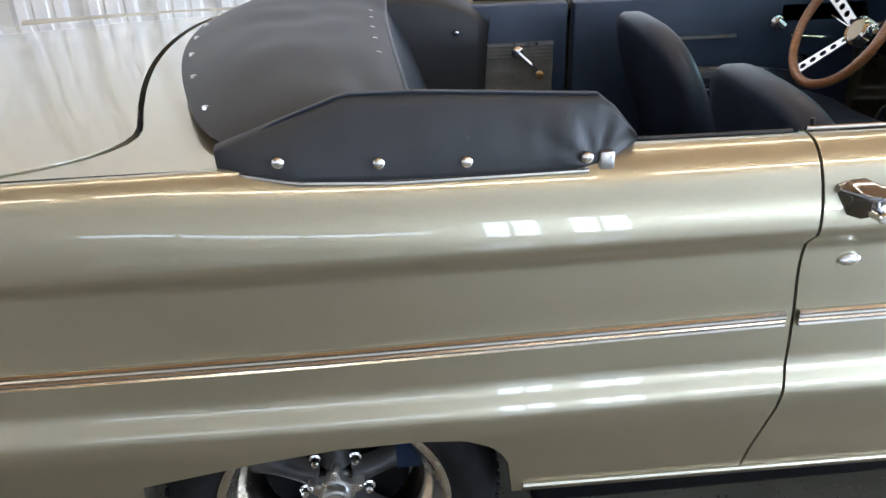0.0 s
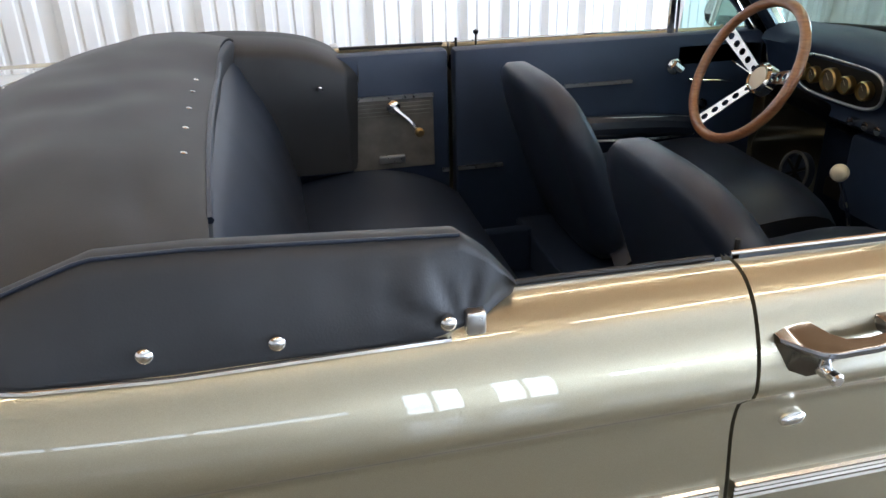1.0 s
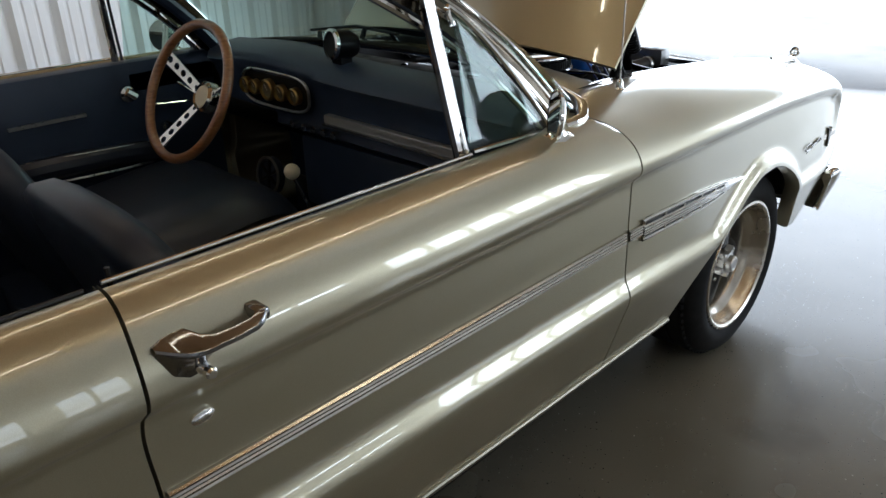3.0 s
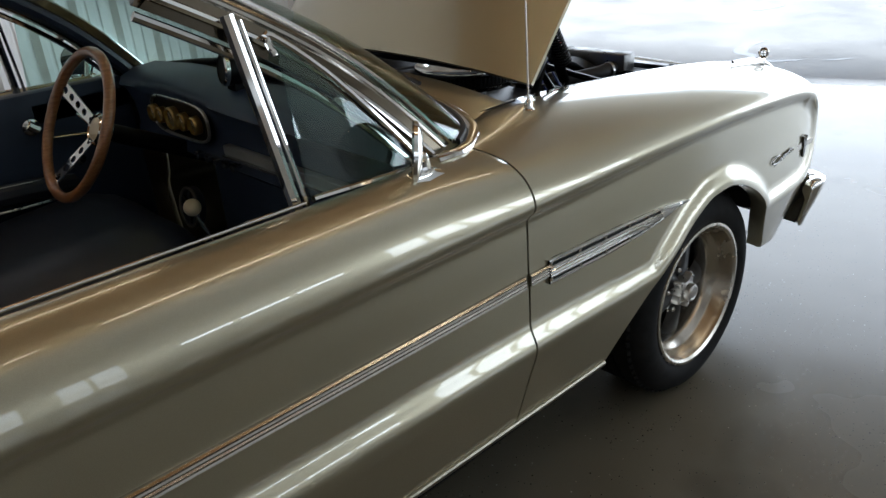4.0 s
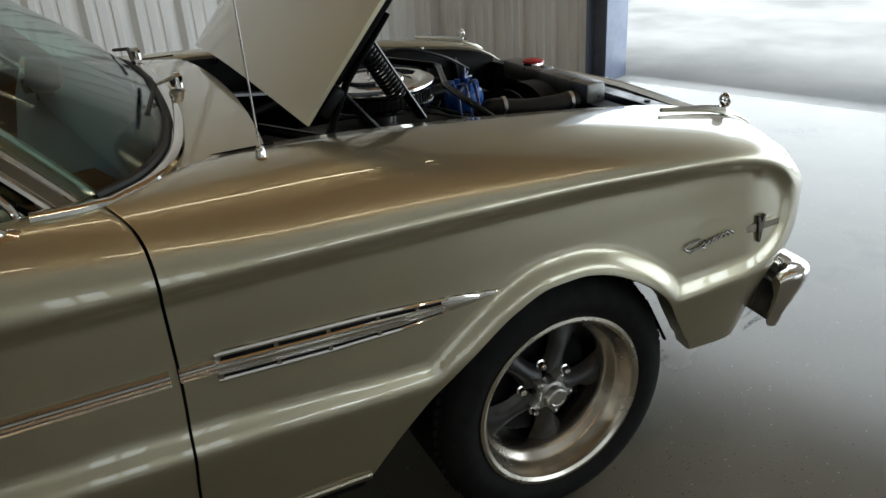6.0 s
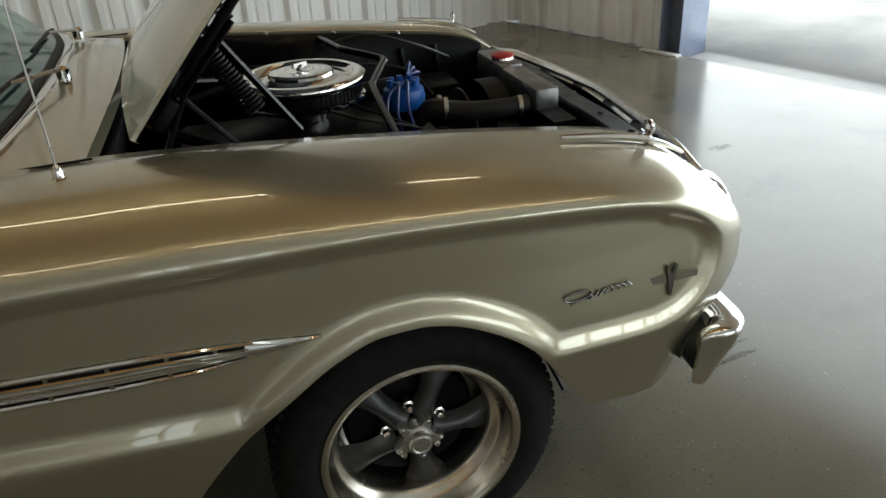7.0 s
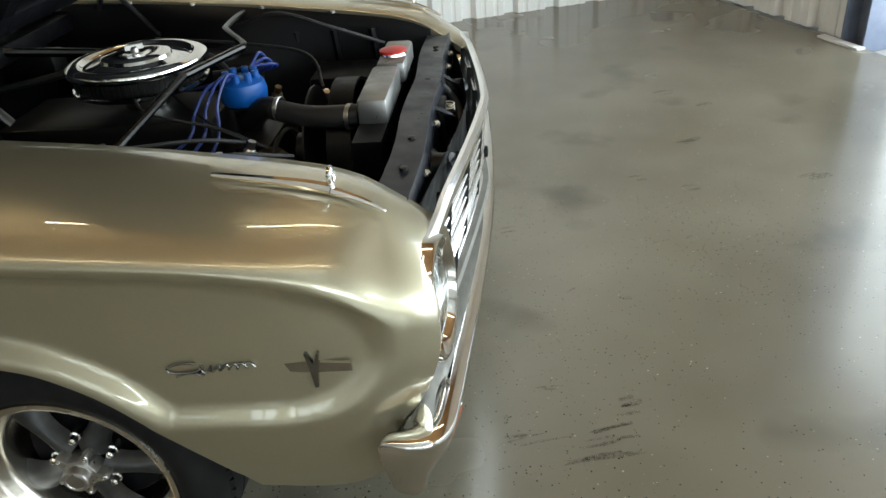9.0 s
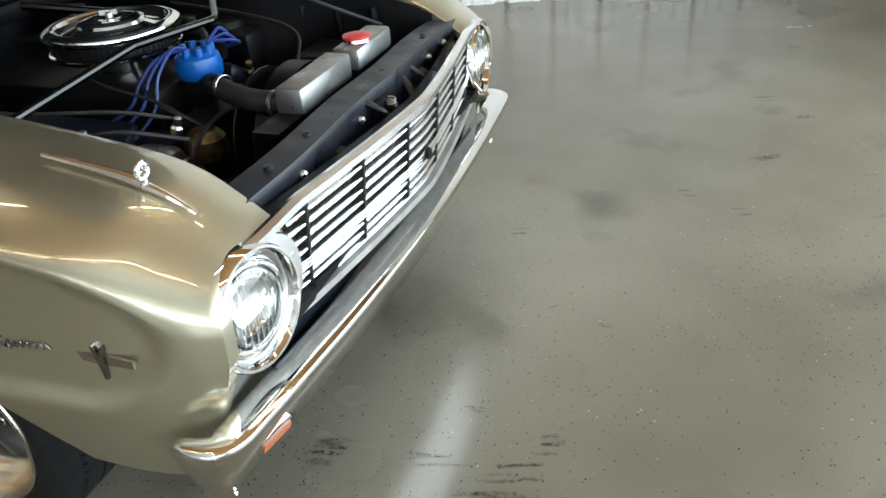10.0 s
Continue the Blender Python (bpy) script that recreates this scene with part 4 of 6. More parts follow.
def post_pt(s, t):
    """The slanting line of a windshield post."""
    p = Vector((-0.860, s * 0.70, 0.978)).lerp(Vector((-1.34, s * 0.609, 1.360)), t)
    return p + Vector((0.030 * math.sin(math.pi * t), 0, 0.020 * math.sin(math.pi * t)))


shield = new("windshield")
shield.parent = car
tagged(shield, "curved windshield in a bright frame")
glass = part("windshield_glass", sheet([[ws_pt(-0.745 + 1.49 * j / 60, i / 14) for j in range(61)] for i in range(15)], thick=0.004), GLASS, shield)
glass.visible_shadow = False
for s in (-1, 1):
    lo = [post_pt(s, t / 12) for t in range(13)]
    offs = lambda p, o: (p.x + o[0], p.y + s * o[1], p.z + o[2])
    # broad chrome pillar, bronze reflection put into its colour, between two chrome rails
    sec = [(0.006, -0.002, 0.004), (0.010, 0.012, 0.006), (-0.004, 0.030, -0.008), (-0.032, 0.040, -0.030), (-0.050, 0.034, -0.046), (-0.048, 0.006, -0.044), (-0.012, -0.012, -0.010)]
    part("pillar", sheet([[offs(p, o) for o in sec] for p in lo], close_v=True), TINTCHROME, shield, "", angle=25)
    for f, r in ((0.34, 0.012), (0.66, 0.007)):
        part("pillar_rail", tube([offs(p, (0.010 - 0.060 * f, 0.014 + 0.028 * f, 0.008 - 0.052 * f)) for p in lo], r, 10, flat=0.7), MOULD, shield)
    part("pillar_rail", tube([offs(p, (0.006, 0.014, 0.006)) for p in lo], 0.009, 8, flat=0.7), CHROME, shield, "chrome windshield rail")
    part("pillar_rail", tube([offs(p, (-0.034, 0.042, -0.030)) for p in lo], 0.011, 8, flat=0.7), CHROME, shield, "chrome windshield rail")
    part("pillar_rail", tube([offs(p, (-0.060, 0.030, -0.056)) for p in lo], 0.008, 8), CHROME, shield)
    part("pillar_lining", tube([offs(p, (-0.030, -0.020, -0.028)) for p in lo], 0.020, 8), VINYL, shield)
base = [ws_pt(-0.745 + 1.49 * j / 72, 0.0) + Vector((0.010, 0, 0.0)) for j in range(73)]
part("windshield_rubber", tube([p + Vector((-0.018, -0.014 * p.y, 0.010)) for p in base], 0.009, 8), RUBBER, shield)
ends = [(-0.950, 0.774, 0.983), (-0.915, 0.774, 0.982), (-0.882, 0.769, 0.980), (-0.858, 0.759, 0.979)]
base = [Vector((x, -y, z)) for x, y, z in ends] + base + [Vector(p) for p in ends[::-1]]
part("windshield_bead", tube(base, 0.0165, 10, flat=0.62), CHROME, shield, "chrome bead round the windshield base")
head = [ws_pt(-0.745 + 1.49 * j / 40, 1.0) for j in range(41)]
part("header", tube(head, 0.026, 10, flat=0.8), VINYL, shield, "black windshield header")
part("header_trim", tube([p + Vector((0.022, 0, 0.012)) for p in head], 0.012, 8), CHROME, shield)
# wipers
for y0, y1 in ((0.46, 0.0), (-0.10, -0.52)):
    p0 = ws_pt(y0, 0.0) + Vector((0.045, 0, 0.02))
    p1 = ws_pt((y0 + y1) / 2, 0.10) + Vector((0.030, 0, 0.02))
    wp = new("wiper")
    wp.parent = shield
    part("wiper_pivot", lathe([(0.016, -0.015), (0.015, 0.012), (0.008, 0.020), (0, 0.020)], 16, Matrix.Translation(p0)), CHROME, wp)
    part("wiper_arm", tube([p0 + Vector((0, 0, 0.012)), p1], [0.006, 0.004], 6), STEEL, wp)
    part("wiper_blade", tube([ws_pt(y0 - 0.02, 0.07) + Vector((0.014, 0, 0.012)), p1, ws_pt(y1 + 0.02, 0.10) + Vector((0.014, 0, 0.012))], 0.005, 6), RUBBER, wp)


# vent windows
def vent(s, d):
    A = Vector((-1.243, s * 0.748, 0.968))
    B = Vector((-1.278, s * 0.690, 1.290))
    C = Vector((-0.935, s * 0.752, 0.962))
    D = Vector((-1.20, s * 0.694, 1.262))
    bm = tube([A, B], 0.0115, 8)
    tube([A + Vector((0.022, 0, 0)), B + Vector((0.020, 0, -0.01))], 0.005, 8, bm)
    v = part("vent_post", bm, CHROME, d, "chrome vent window post")
    loop = curve_pts([A + Vector((0.035, 0, 0.012)), A.lerp(C, 0.8) + Vector((0, 0, 0.010)), C + Vector((-0.035, 0, 0.022)), C.lerp(D, 0.25) + Vector((-0.006, 0, 0.004)), C.lerp(D, 0.7), D + Vector((-0.012, 0, -0.012)), D.lerp(A, 0.15) + Vector((-0.006, 0, 0))], 40)
    part("vent_frame", tube(loop, 0.0065, 8), CHROME, d, "chrome vent window frame")
    bm = bmesh.new()
    vs = [bm.verts.new(p) for p in (A + Vector((0.03, 0, 0.01)), C + Vector((-0.02, 0, 0.012)), D + Vector((-0.015, 0, -0.005)), D.lerp(A, 0.1) + Vector((0.0, 0, 0)))]
    pane = bm.faces.new(vs)
    pane.normal_update()
    bm.normal_update()
    bmesh.ops.solidify(bm, geom=[pane], thickness=0.004)
    g = part("vent_glass", bm, GLASS, d, "", smooth=False)
    g.visible_shadow = False
    k = C.lerp(D, 0.52) + Vector((-0.022, -s * 0.012, -0.006))
    bm = tube([k, k + Vector((-0.006, -s * 0.012, 0.012))], [0.012, 0.010], 10)
    tube([k + Vector((-0.004, -s * 0.010, 0.0)), k + Vector((0.022, -s * 0.012, -0.026))], [0.006, 0.004], 8, bm)
    part("vent_latch", bm, CHROME, d)


vent(-1, door_r)
vent(1, door_l)

# raised hood, hinged at the cowl
hood = new("hood")
hood.parent = car
tagged(hood, "painted hood panel standing open")
HM = pose(-0.450, 0, 1.000, 0, -49.5, 0)
grid, under = [], []
for i in range(31):
    t = i / 30
    row, low = [], []
    for j in range(41):
        y = (-1 + 2 * j / 40)
        half = 0.585 - 0.015 * t
        x = 1.17 * t + (0.03 * (1 - y * y) * (2 * t - 1) if t > 0.5 else 0.012 * (1 - y * y) * (1 - 2 * t) ** 2)
        z = 0.048 * (1 - abs(y) ** 2.6) - 0.055 * (t - 0.1) ** 2
        row.append((x, y * half, z))
        low.append((x, y * half * 0.985, z - 0.012))
    grid.append(row)
    under.append(low)
grid = [under[0]] + grid + [under[-1]]
grid = [[(r[0][0], r[0][1], r[0][2] - 0.009)] + r + [(r[-1][0], r[-1][1], r[-1][2] - 0.009)] for r in grid]
bm = sheet(grid)
bmesh.ops.transform(bm, matrix=HM, verts=bm.verts)
part("hood_skin", bm, PAINT, hood)
bm = sheet(under)
bmesh.ops.transform(bm, matrix=HM, verts=bm.verts)
part("hood_lining", bm, BLACKPAINT, hood, "black painted underside")
bm = bmesh.new()
for lo, hi in (((0.03, -0.56, -0.05), (0.10, 0.56, -0.022)), ((1.02, -0.52, -0.11), (1.10, 0.52, -0.06)), ((0.10, -0.54, -0.042), (1.02, -0.49, -0.025)), ((0.10, 0.49, -0.042), (1.02, 0.54, -0.025)), ((0.1, -0.03, -0.055), (1.02, 0.03, -0.025))):
    box(bm, lo, hi, HM, 0.008)
part("hood_brace", bm, BLACKPAINT, hood, "", angle=30)


# ------------------------------------------------ rear deck and folded top
def deck(x, y):
    return 0.993 + 0.046 * (1 - min(1, abs(y) / 0.80) ** 2.4) - 0.02 * smooth01((-x - 3.2) / 0.7)


front_gap = lambda y: -3.00 - 0.13 * (1 - (abs(y) / 0.82) ** 2) - 0.22 * max(0.0, (abs(y) - 0.60) / 0.19) ** 3
rows = []
for i in range(24):
    t = i / 23
    row = []
    for j in range(61):
        y = -0.80 + 1.60 * j / 60
        xg = front_gap(y) + 0.010
        x = xg + (-2.76 - xg) * t
        row.append((x, y, deck(x, y)))
    rows.append(row)
rows = [[(x, y, z - 0.03) for x, y, z in rows[0]]] + rows
part("tulip_panel", sheet(rows), PAINT, car, "painted panel ahead of the trunk lid")
rows = []
for i in range(40):
    t = i / 39
    row = []
    for j in range(61):
        v = -1 + 2 * j / 60
        half = 0.793
        y = half * v
        xg = front_gap(y)
        rnd = 0.0
        x = xg - rnd + (-3.80 - (xg - rnd)) * t
        row.append((x, y, deck(x, y) + 0.003))
    rows.append(row)
rows = [[(x, y, z - 0.03) for x, y, z in rows[0]]] + rows
rows = [[(r[0][0], r[0][1], r[0][2] - 0.03)] + r + [(r[-1][0], r[-1][1], r[-1][2] - 0.03)] for r in rows]
part("trunk_lid", sheet(rows), PAINT, car, "painted trunk lid")
part("trunk_gutter", boxes(((-3.70, -0.80, 0.93), (-2.95, 0.80, 0.955))), BLACKPAINT, car, smooth=False)

boot = new("top_cover")
boot.parent = car
tagged(boot, "black vinyl cover snapped over the folded top")


def wrinkle(p, amp):
    return amp * (noise.noise(Vector(p) * 4.5) + 0.5 * noise.noise(Vector(p) * 11.0))


def rear_edge(y):
    a = abs(y) / 0.86
    return -3.06 + 0.19 * a ** 2 + 0.06 * max(0.0, (abs(y) - 0.66) / 0.14) ** 2


def front_edge(y):
    return -2.618 + 0.03 * (abs(y) / 0.8) ** 2


rows = []
for i in range(41):
    t = i / 40
    row = []
    for j in range(81):
        y = -0.80 + 1.60 * j / 80
        a = abs(y) / 0.80
        x = rear_edge(y) + (front_edge(y) - rear_edge(y)) * t
        rim = deck(rear_edge(y), y) + 0.006
        hump = 0.066 * math.sin(math.pi * min(1, 0.06 + t * 0.86)) ** 0.8 * (1 - a ** 7)
        lift = 0.034 * float(smooth01((y - 0.10) / 0.25)) * t * t      # the far end rises into the side wing
        z = rim + hump + lift * (1 - a ** 7)
        z += wrinkle((x, y * 0.7, 0), 0.012) * math.sin(math.pi * t) * (1 - a ** 8)
        z -= 0.010 * math.exp(-((t - 0.80) / 0.07) ** 2 - ((y + 0.60) / 0.10) ** 2)      # dimple by the corner
        if a > 0.93:
            z -= 0.008 * (a - 0.93) / 0.07
        row.append((x, y, z))
    rows.append(row)
part("rear_cover", sheet(rows, thick=-0.004), COVER, boot, "", angle=60)
# welt along the front seam
seam = rows[-1]
part("welt", tube([(p[0] + 0.004, p[1], p[2] + 0.001) for p in seam[10:52]], 0.0055, 6), VINYL, boot)
part("cover_fall", sheet([[(p[0] + dx, p[1], p[2] - dz) for p in seam[6:75]] for dx, dz in ((0.0, 0.003), (0.005, 0.016), (0.002, 0.05), (-0.01, 0.10))]), COVER, boot, "", angle=60)
for y in (-0.405, -0.285, -0.168, -0.05, 0.06):
    p = seam[int(round((y + 0.80) / 1.60 * 80))]
    q = rows[-4][int(round((y + 0.80) / 1.60 * 80))]
    part("snap", lathe([(0.0068, -0.002), (0.006, 0.003), (0.003, 0.0045), (0, 0.0045)], 10, pose(q[0], q[1], q[2] + 0.001, 0, 12, 0)), CHROME, boot)
for y in np.linspace(-0.80, 0.80, 11):
    part("snap", lathe([(0.0068, -0.002), (0.006, 0.003), (0.003, 0.0045), (0, 0.0045)], 10, pose(rear_edge(y) + 0.020, y, deck(rear_edge(y), y) + 0.036 - 0.012 * (abs(y) / 0.8) ** 6)), CHROME, boot)
for s in (-1, 1):
    # side wing: outer face, crowned top and inner fall
    rows = []
    n = 110
    for i in range(n + 1):
        t = i / n
        x = -2.895 + 0.64 * t
        top = float(np.interp(x, [-2.93, -2.80, -2.70, -2.60, -2.32, -2.29, -2.255], [1.016, 1.062, 1.097, 1.096, 1.078, 1.054, 1.012]))
        if s > 0:
            top = float(curve1(x, [-2.93, -2.80, -2.65, -2.50, -2.40, -2.35, -2.31, -2.28, -2.255], [1.030, 1.055, 1.060, 1.050, 1.032, 1.012, 0.990, 0.972, 0.955]))
        low = float(np.interp(x, [-2.93, -2.88, -2.78, -2.63, -2.35, -2.255], [1.000, 0.996, 0.985, 0.976, 0.976, 0.992]))
        low = min(low, top - 0.012)
        wl = float(np.interp(x, [-2.93, -2.89, -2.84, -2.78, -2.36, -2.30, -2.255], [0.775, 0.818, 0.840, 0.852, 0.848, 0.835, 0.80]))
        inn = float(np.interp(x, [-2.90, -2.66, -2.30, -2.255], [0.72, 0.625, 0.64, 0.70] if s > 0 else [0.76, 0.755, 0.755, 0.76]))
        deep = float(np.interp(x, [-2.90, -2.70, -2.62, -2.28, -2.255], [0.99, 0.95, 0.66, 0.66, 0.97]))
        fold = wrinkle((x * 1.5, s, 1), 0.005) + (0.004 * math.sin((x + 2.4) * 62) * min(1.0, (x + 2.42) / 0.04) if x > -2.42 else 0.0)
        pts = [(wl - 0.004, low - 0.002), (wl, low + 0.004)]
        for k in range(1, 14):
            f = k / 14
            z = low + (top - low) * f
            dx, dz = x + 2.325, z - 0.978      # creases run out from the last snap
            far = math.hypot(dx, dz)
            tuck = 0.010 * (1 - abs(math.sin(4.5 * math.atan2(dz, dx) + 0.7))) * math.exp(-far / 0.075) * min(1.0, far / 0.02)
            pts.append((wl + (0.818 - wl) * f ** 1.6 + (fold - tuck) * math.sin(math.pi * f), z))
        pts += [(0.812, top), (0.800, top + 0.003), (0.78, top - 0.002)]
        for k in range(1, 7):
            a2 = k / 6 * math.pi / 2
            pts.append((0.78 + (inn - 0.78) * math.sin(a2), top - 0.002 - 0.045 * (1 - math.cos(a2))))
        pts += [(inn - 0.004, top - 0.047 + (deep - top + 0.047) * f) for f in (0.35, 0.7, 1.0)]
        rows.append([(x, s * w, z) for w, z in pts])
    part("side_wing", sheet(rows), COVER, boot, "", angle=60)
    if s < 0:
        part("welt", tube([(x, s * 0.812, float(np.interp(x, [-2.86, -2.80, -2.70, -2.60, -2.32], [1.032, 1.063, 1.098, 1.097, 1.079])) + 0.001) for x in np.linspace(-2.86, -2.32, 30)], 0.0022, 6), VINYL, boot)
    for x, z in ((-2.800, 1.014), (-2.655, 1.004), (-2.525, 0.998), (-2.343, 0.994)):
        m = pose(x, s * 0.852, z, 90 if s < 0 else -90, 0, 0)
        part("snap", lathe([(0.009, -0.008), (0.009, 0.0), (0.0065, 0.003), (0.003, 0.004), (0, 0.004)], 14, m), CHROME, boot)
    bm = tube([(x, s * float(np.interp(x, [-2.87, -2.78, -2.34], [0.830, 0.852, 0.848])), float(np.interp(x, [-2.87, -2.78, -2.63, -2.35], [0.993, 0.981, 0.972, 0.972]))) for x in np.linspace(-2.86, -2.34, 24)], 0.0042, 8)
    part("cover_moulding", bm, CHROME, car, "thin bright moulding under the cover edge")
    bm = bmesh.new()
    box(bm, (-2.322, min(s * 0.79, s * 0.846), 0.968), (-2.298, max(s * 0.79, s * 0.846), 1.000), pose(0, 0, 0, 0, 0, 0), 0.005)
    part("moulding_cap", bm, STEEL, car, "chrome end cap")


# ------------------------------------------------ passenger space
def panel(name, x0, x1, z0, z1, s, parent, material=VINYL, label="", y=0.70):
    deep = 0.064
    bm = bmesh.new()
    box(bm, (x0, min(s * y, s * (y + deep)), z0), (x1, max(s * y, s * (y + deep)), z1), None, 0.012)
    return part(name, bm, material, parent, label)


part("carpet", boxes(((-2.45, -0.72, 0.33), (-0.72, 0.72, 0.36)), ((-2.45, -0.14, 0.36), (-0.85, 0.14, 0.47)), bevel=0.015), CARPET, car, "black carpet over the floor tunnel", smooth=False)
part("firewall", boxes(((-0.72, -0.60, 0.33), (-0.68, 0.60, 0.945))), CARPET, car, smooth=False)
part("bulkhead", boxes(((-2.66, -0.74, 0.33), (-2.60, 0.74, 0.98))), CARPET, car, smooth=False)
for s, q, d in ((-1, quarter_r, door_r), (1, quarter_l, door_l)):
    panel("door_card", -1.965, -0.93, 0.38, 0.984 if s > 0 else 0.955, s, d, HAZEDNAVY, "navy vinyl door card")
    panel("quarter_card", -2.60, -1.985, 0.36, 0.986 if s > 0 else 0.955, s, q, HAZEDNAVY, "navy vinyl quarter card")
    b = s * 0.697
    # ribbed plate with window crank and ash tray
    bm = bmesh.new()
    box(bm, (-2.29, min(b, b - s * 0.006), 0.636), (-2.036, max(b, b - s * 0.006), 0.858), None, 0.002)
    for k in range(4):
        z = 0.80 + 0.012 * k
        box(bm, (-2.28, min(b - s * 0.006, b - s * 0.010), z), (-2.045, max(b - s * 0.006, b - s * 0.010), z + 0.005))
    part("trim_plate", bm, TRIMGREY, q, "ribbed grey trim plate", smooth=False)
    part("plate_edge", boxes(((-2.29, min(b, b - s * 0.014), 0.853), (-2.036, max(b, b - s * 0.014), 0.863))), STEEL, q, smooth=False)
    part("ash_tray", boxes(((-2.21, min(b, b - s * 0.016), 0.655), (-2.13, max(b, b - s * 0.016), 0.680)), bevel=0.004), STEEL, q)
    bm = lathe([(0.022, 0), (0.021, 0.012), (0.012, 0.020), (0, 0.022)], 20, pose(-2.159, b - s * 0.004, 0.83, 90 if s > 0 else -90, 0, 0))
    tube([(-2.159, b - s * 0.022, 0.83), (-2.12, b - s * 0.030, 0.795), (-2.089, b - s * 0.034, 0.758)], [0.010, 0.008, 0.007], 8, bm)
    part("window_crank", bm, CHROME, q, "chrome window crank")
    part("crank_knob", lathe([(0.009, 0), (0.013, 0.010), (0.014, 0.024), (0.008, 0.030), (0, 0.031)], 16, pose(-2.089, b - s * 0.03, 0.758, 90 if s > 0 else -90, 0, 0)), BRASS, q, "worn amber crank knob")
    part("bright_strip", boxes(((-2.012, min(b, b - s * 0.012), 0.611), (-1.99, max(b, b - s * 0.012), 0.621))), STEEL, q, smooth=False)
    part("bright_strip", boxes(((-1.96, min(b, b - s * 0.012), 0.611), (-1.816, max(b, b - s * 0.012), 0.621))), STEEL, d, smooth=False)
    part("bright_strip", boxes(((-1.616, min(b, b - s * 0.012), 0.846), (-1.391, max(b, b - s * 0.012), 0.855))), STEEL, d, smooth=False)
    # arm rest
    bm = tube(curve_pts([(-1.62, b - s * 0.02, 0.715), (-1.52, b - s * 0.05, 0.725), (-1.32, b - s * 0.05, 0.715), (-1.18, b - s * 0.02, 0.69)], 20), 0.034, 10)
    part("arm_rest", bm, VINYL, d)
    part("arm_rest_trim", tube(curve_pts([(-1.60, b - s * 0.03, 0.748), (-1.50, b - s * 0.062, 0.752), (-1.32, b - s * 0.062, 0.742), (-1.20, b - s * 0.03, 0.725)], 20), 0.0045, 6), STEEL, d, "bright arm rest trim")
    part("arm_rest_trim", tube(curve_pts([(-1.57, b - s * 0.02, 0.672), (-1.46, b - s * 0.055, 0.676), (-1.30, b - s * 0.055, 0.670), (-1.16, b - s * 0.02, 0.664)], 20), 0.004, 6), STEEL, d)
    bm = lathe([(0.026, 0), (0.025, 0.012), (0.014, 0.018), (0, 0.02)], 20, pose(-1.25, b - s * 0.002, 0.888, 90 if s > 0 else -90, 0, 0))
    tube([(-1.26, b - s * 0.028, 0.900), (-1.235, b - s * 0.032, 0.880)], 0.014, 8, bm)
    part("door_lever", bm, CHROME, d)
    part("pull_bar", tube([(-1.20, b - s * 0.02, 0.846), (-1.05, b - s * 0.025, 0.832)], 0.007, 8, flat=0.6), CHROME, d)
    part("door_crank", lathe([(0.020, 0), (0.018, 0.014), (0, 0.018)], 16, pose(-1.14, b - s * 0.002, 0.76, 90 if s > 0 else -90, 0, 0)), CHROME, d)


def bucket_seat(s):
    seat = new("front_seat")
    seat.parent = car
    tagged(seat, "black vinyl bucket seat")
    cy = s * 0.375
    # cushion
    rows = []
    for i in range(17):
        t = i / 16
        row = []
        for j in range(21):
            v = -1 + j / 10
            half = 0.275 * (1 - 0.10 * abs(2 * t - 1) ** 4)
            x = -1.62 + 0.50 * t
            z = 0.54 + 0.05 * t - 0.06 * abs(v) ** 5 + 0.025 * abs(v) ** 2 - 0.05 * abs(2 * t - 1) ** 6
            row.append((x, cy + v * half, z))
        rows.append(row)
    part("seat_cushion", sheet(rows, thick=-0.10), VINYL, seat, angle=60)
    # back rest: rounded shell
    n = 48
    bm = bmesh.new()
    rings = []
    for depth, sc in ((0.0, 0.80), (0.012, 0.93), (0.035, 1.0), (0.075, 1.0), (0.095, 0.95), (0.105, 0.80)):
        ring = []
        for i in range(n):
            a = 2 * math.pi * i / n
            c, sn = math.cos(a), math.sin(a)
            py = 0.285 * math.copysign(abs(c) ** 0.62, c) * sc
            h = 0.255 * math.copysign(abs(sn) ** 0.72, sn) * sc
            pz = 0.735 + h
            lean = -1.70 - (pz - 0.735) * 0.36
            ring.append(bm.verts.new((lean - depth + 0.02 * (py / 0.285) ** 2, cy + py, pz - (0.02 * (py / 0.285) ** 2))))
        rings.append(ring)
    for a, b in zip(rings, rings[1:]):
        for i in range(n):
            j = (i + 1) % n
            bm.faces.new((a[i], a[j], b[j], b[i]))
    bm.faces.new(rings[0])
    bm.faces.new(rings[-1])
    part("seat_back", bm, VINYL, seat, angle=60)
    for k in (-1, 1):
        part("seat_bolt", lathe([(0.011, 0), (0.010, 0.008), (0, 0.010)], 12, pose(-1.66, cy + k * 0.292, 0.60, -90 * k, 0, 0)), CHROME, seat)
    for z in (0.497, 0.477):
        part("seat_trim", tube([(-1.975, cy + 0.075, z), (-1.805, cy + 0.070, z)], 0.004, 6), BRASS, seat, "thin bright trim line")
    part("seat_frame", boxes(((-1.80, cy - 0.22, 0.36), (-1.16, cy + 0.22, 0.47)), ((-1.97, cy + 0.055, 0.36), (-1.80, cy + 0.085, 0.505)), bevel=0.01), CARPET, seat, smooth=False)
    return seat


bucket_seat(-1)
bucket_seat(1)
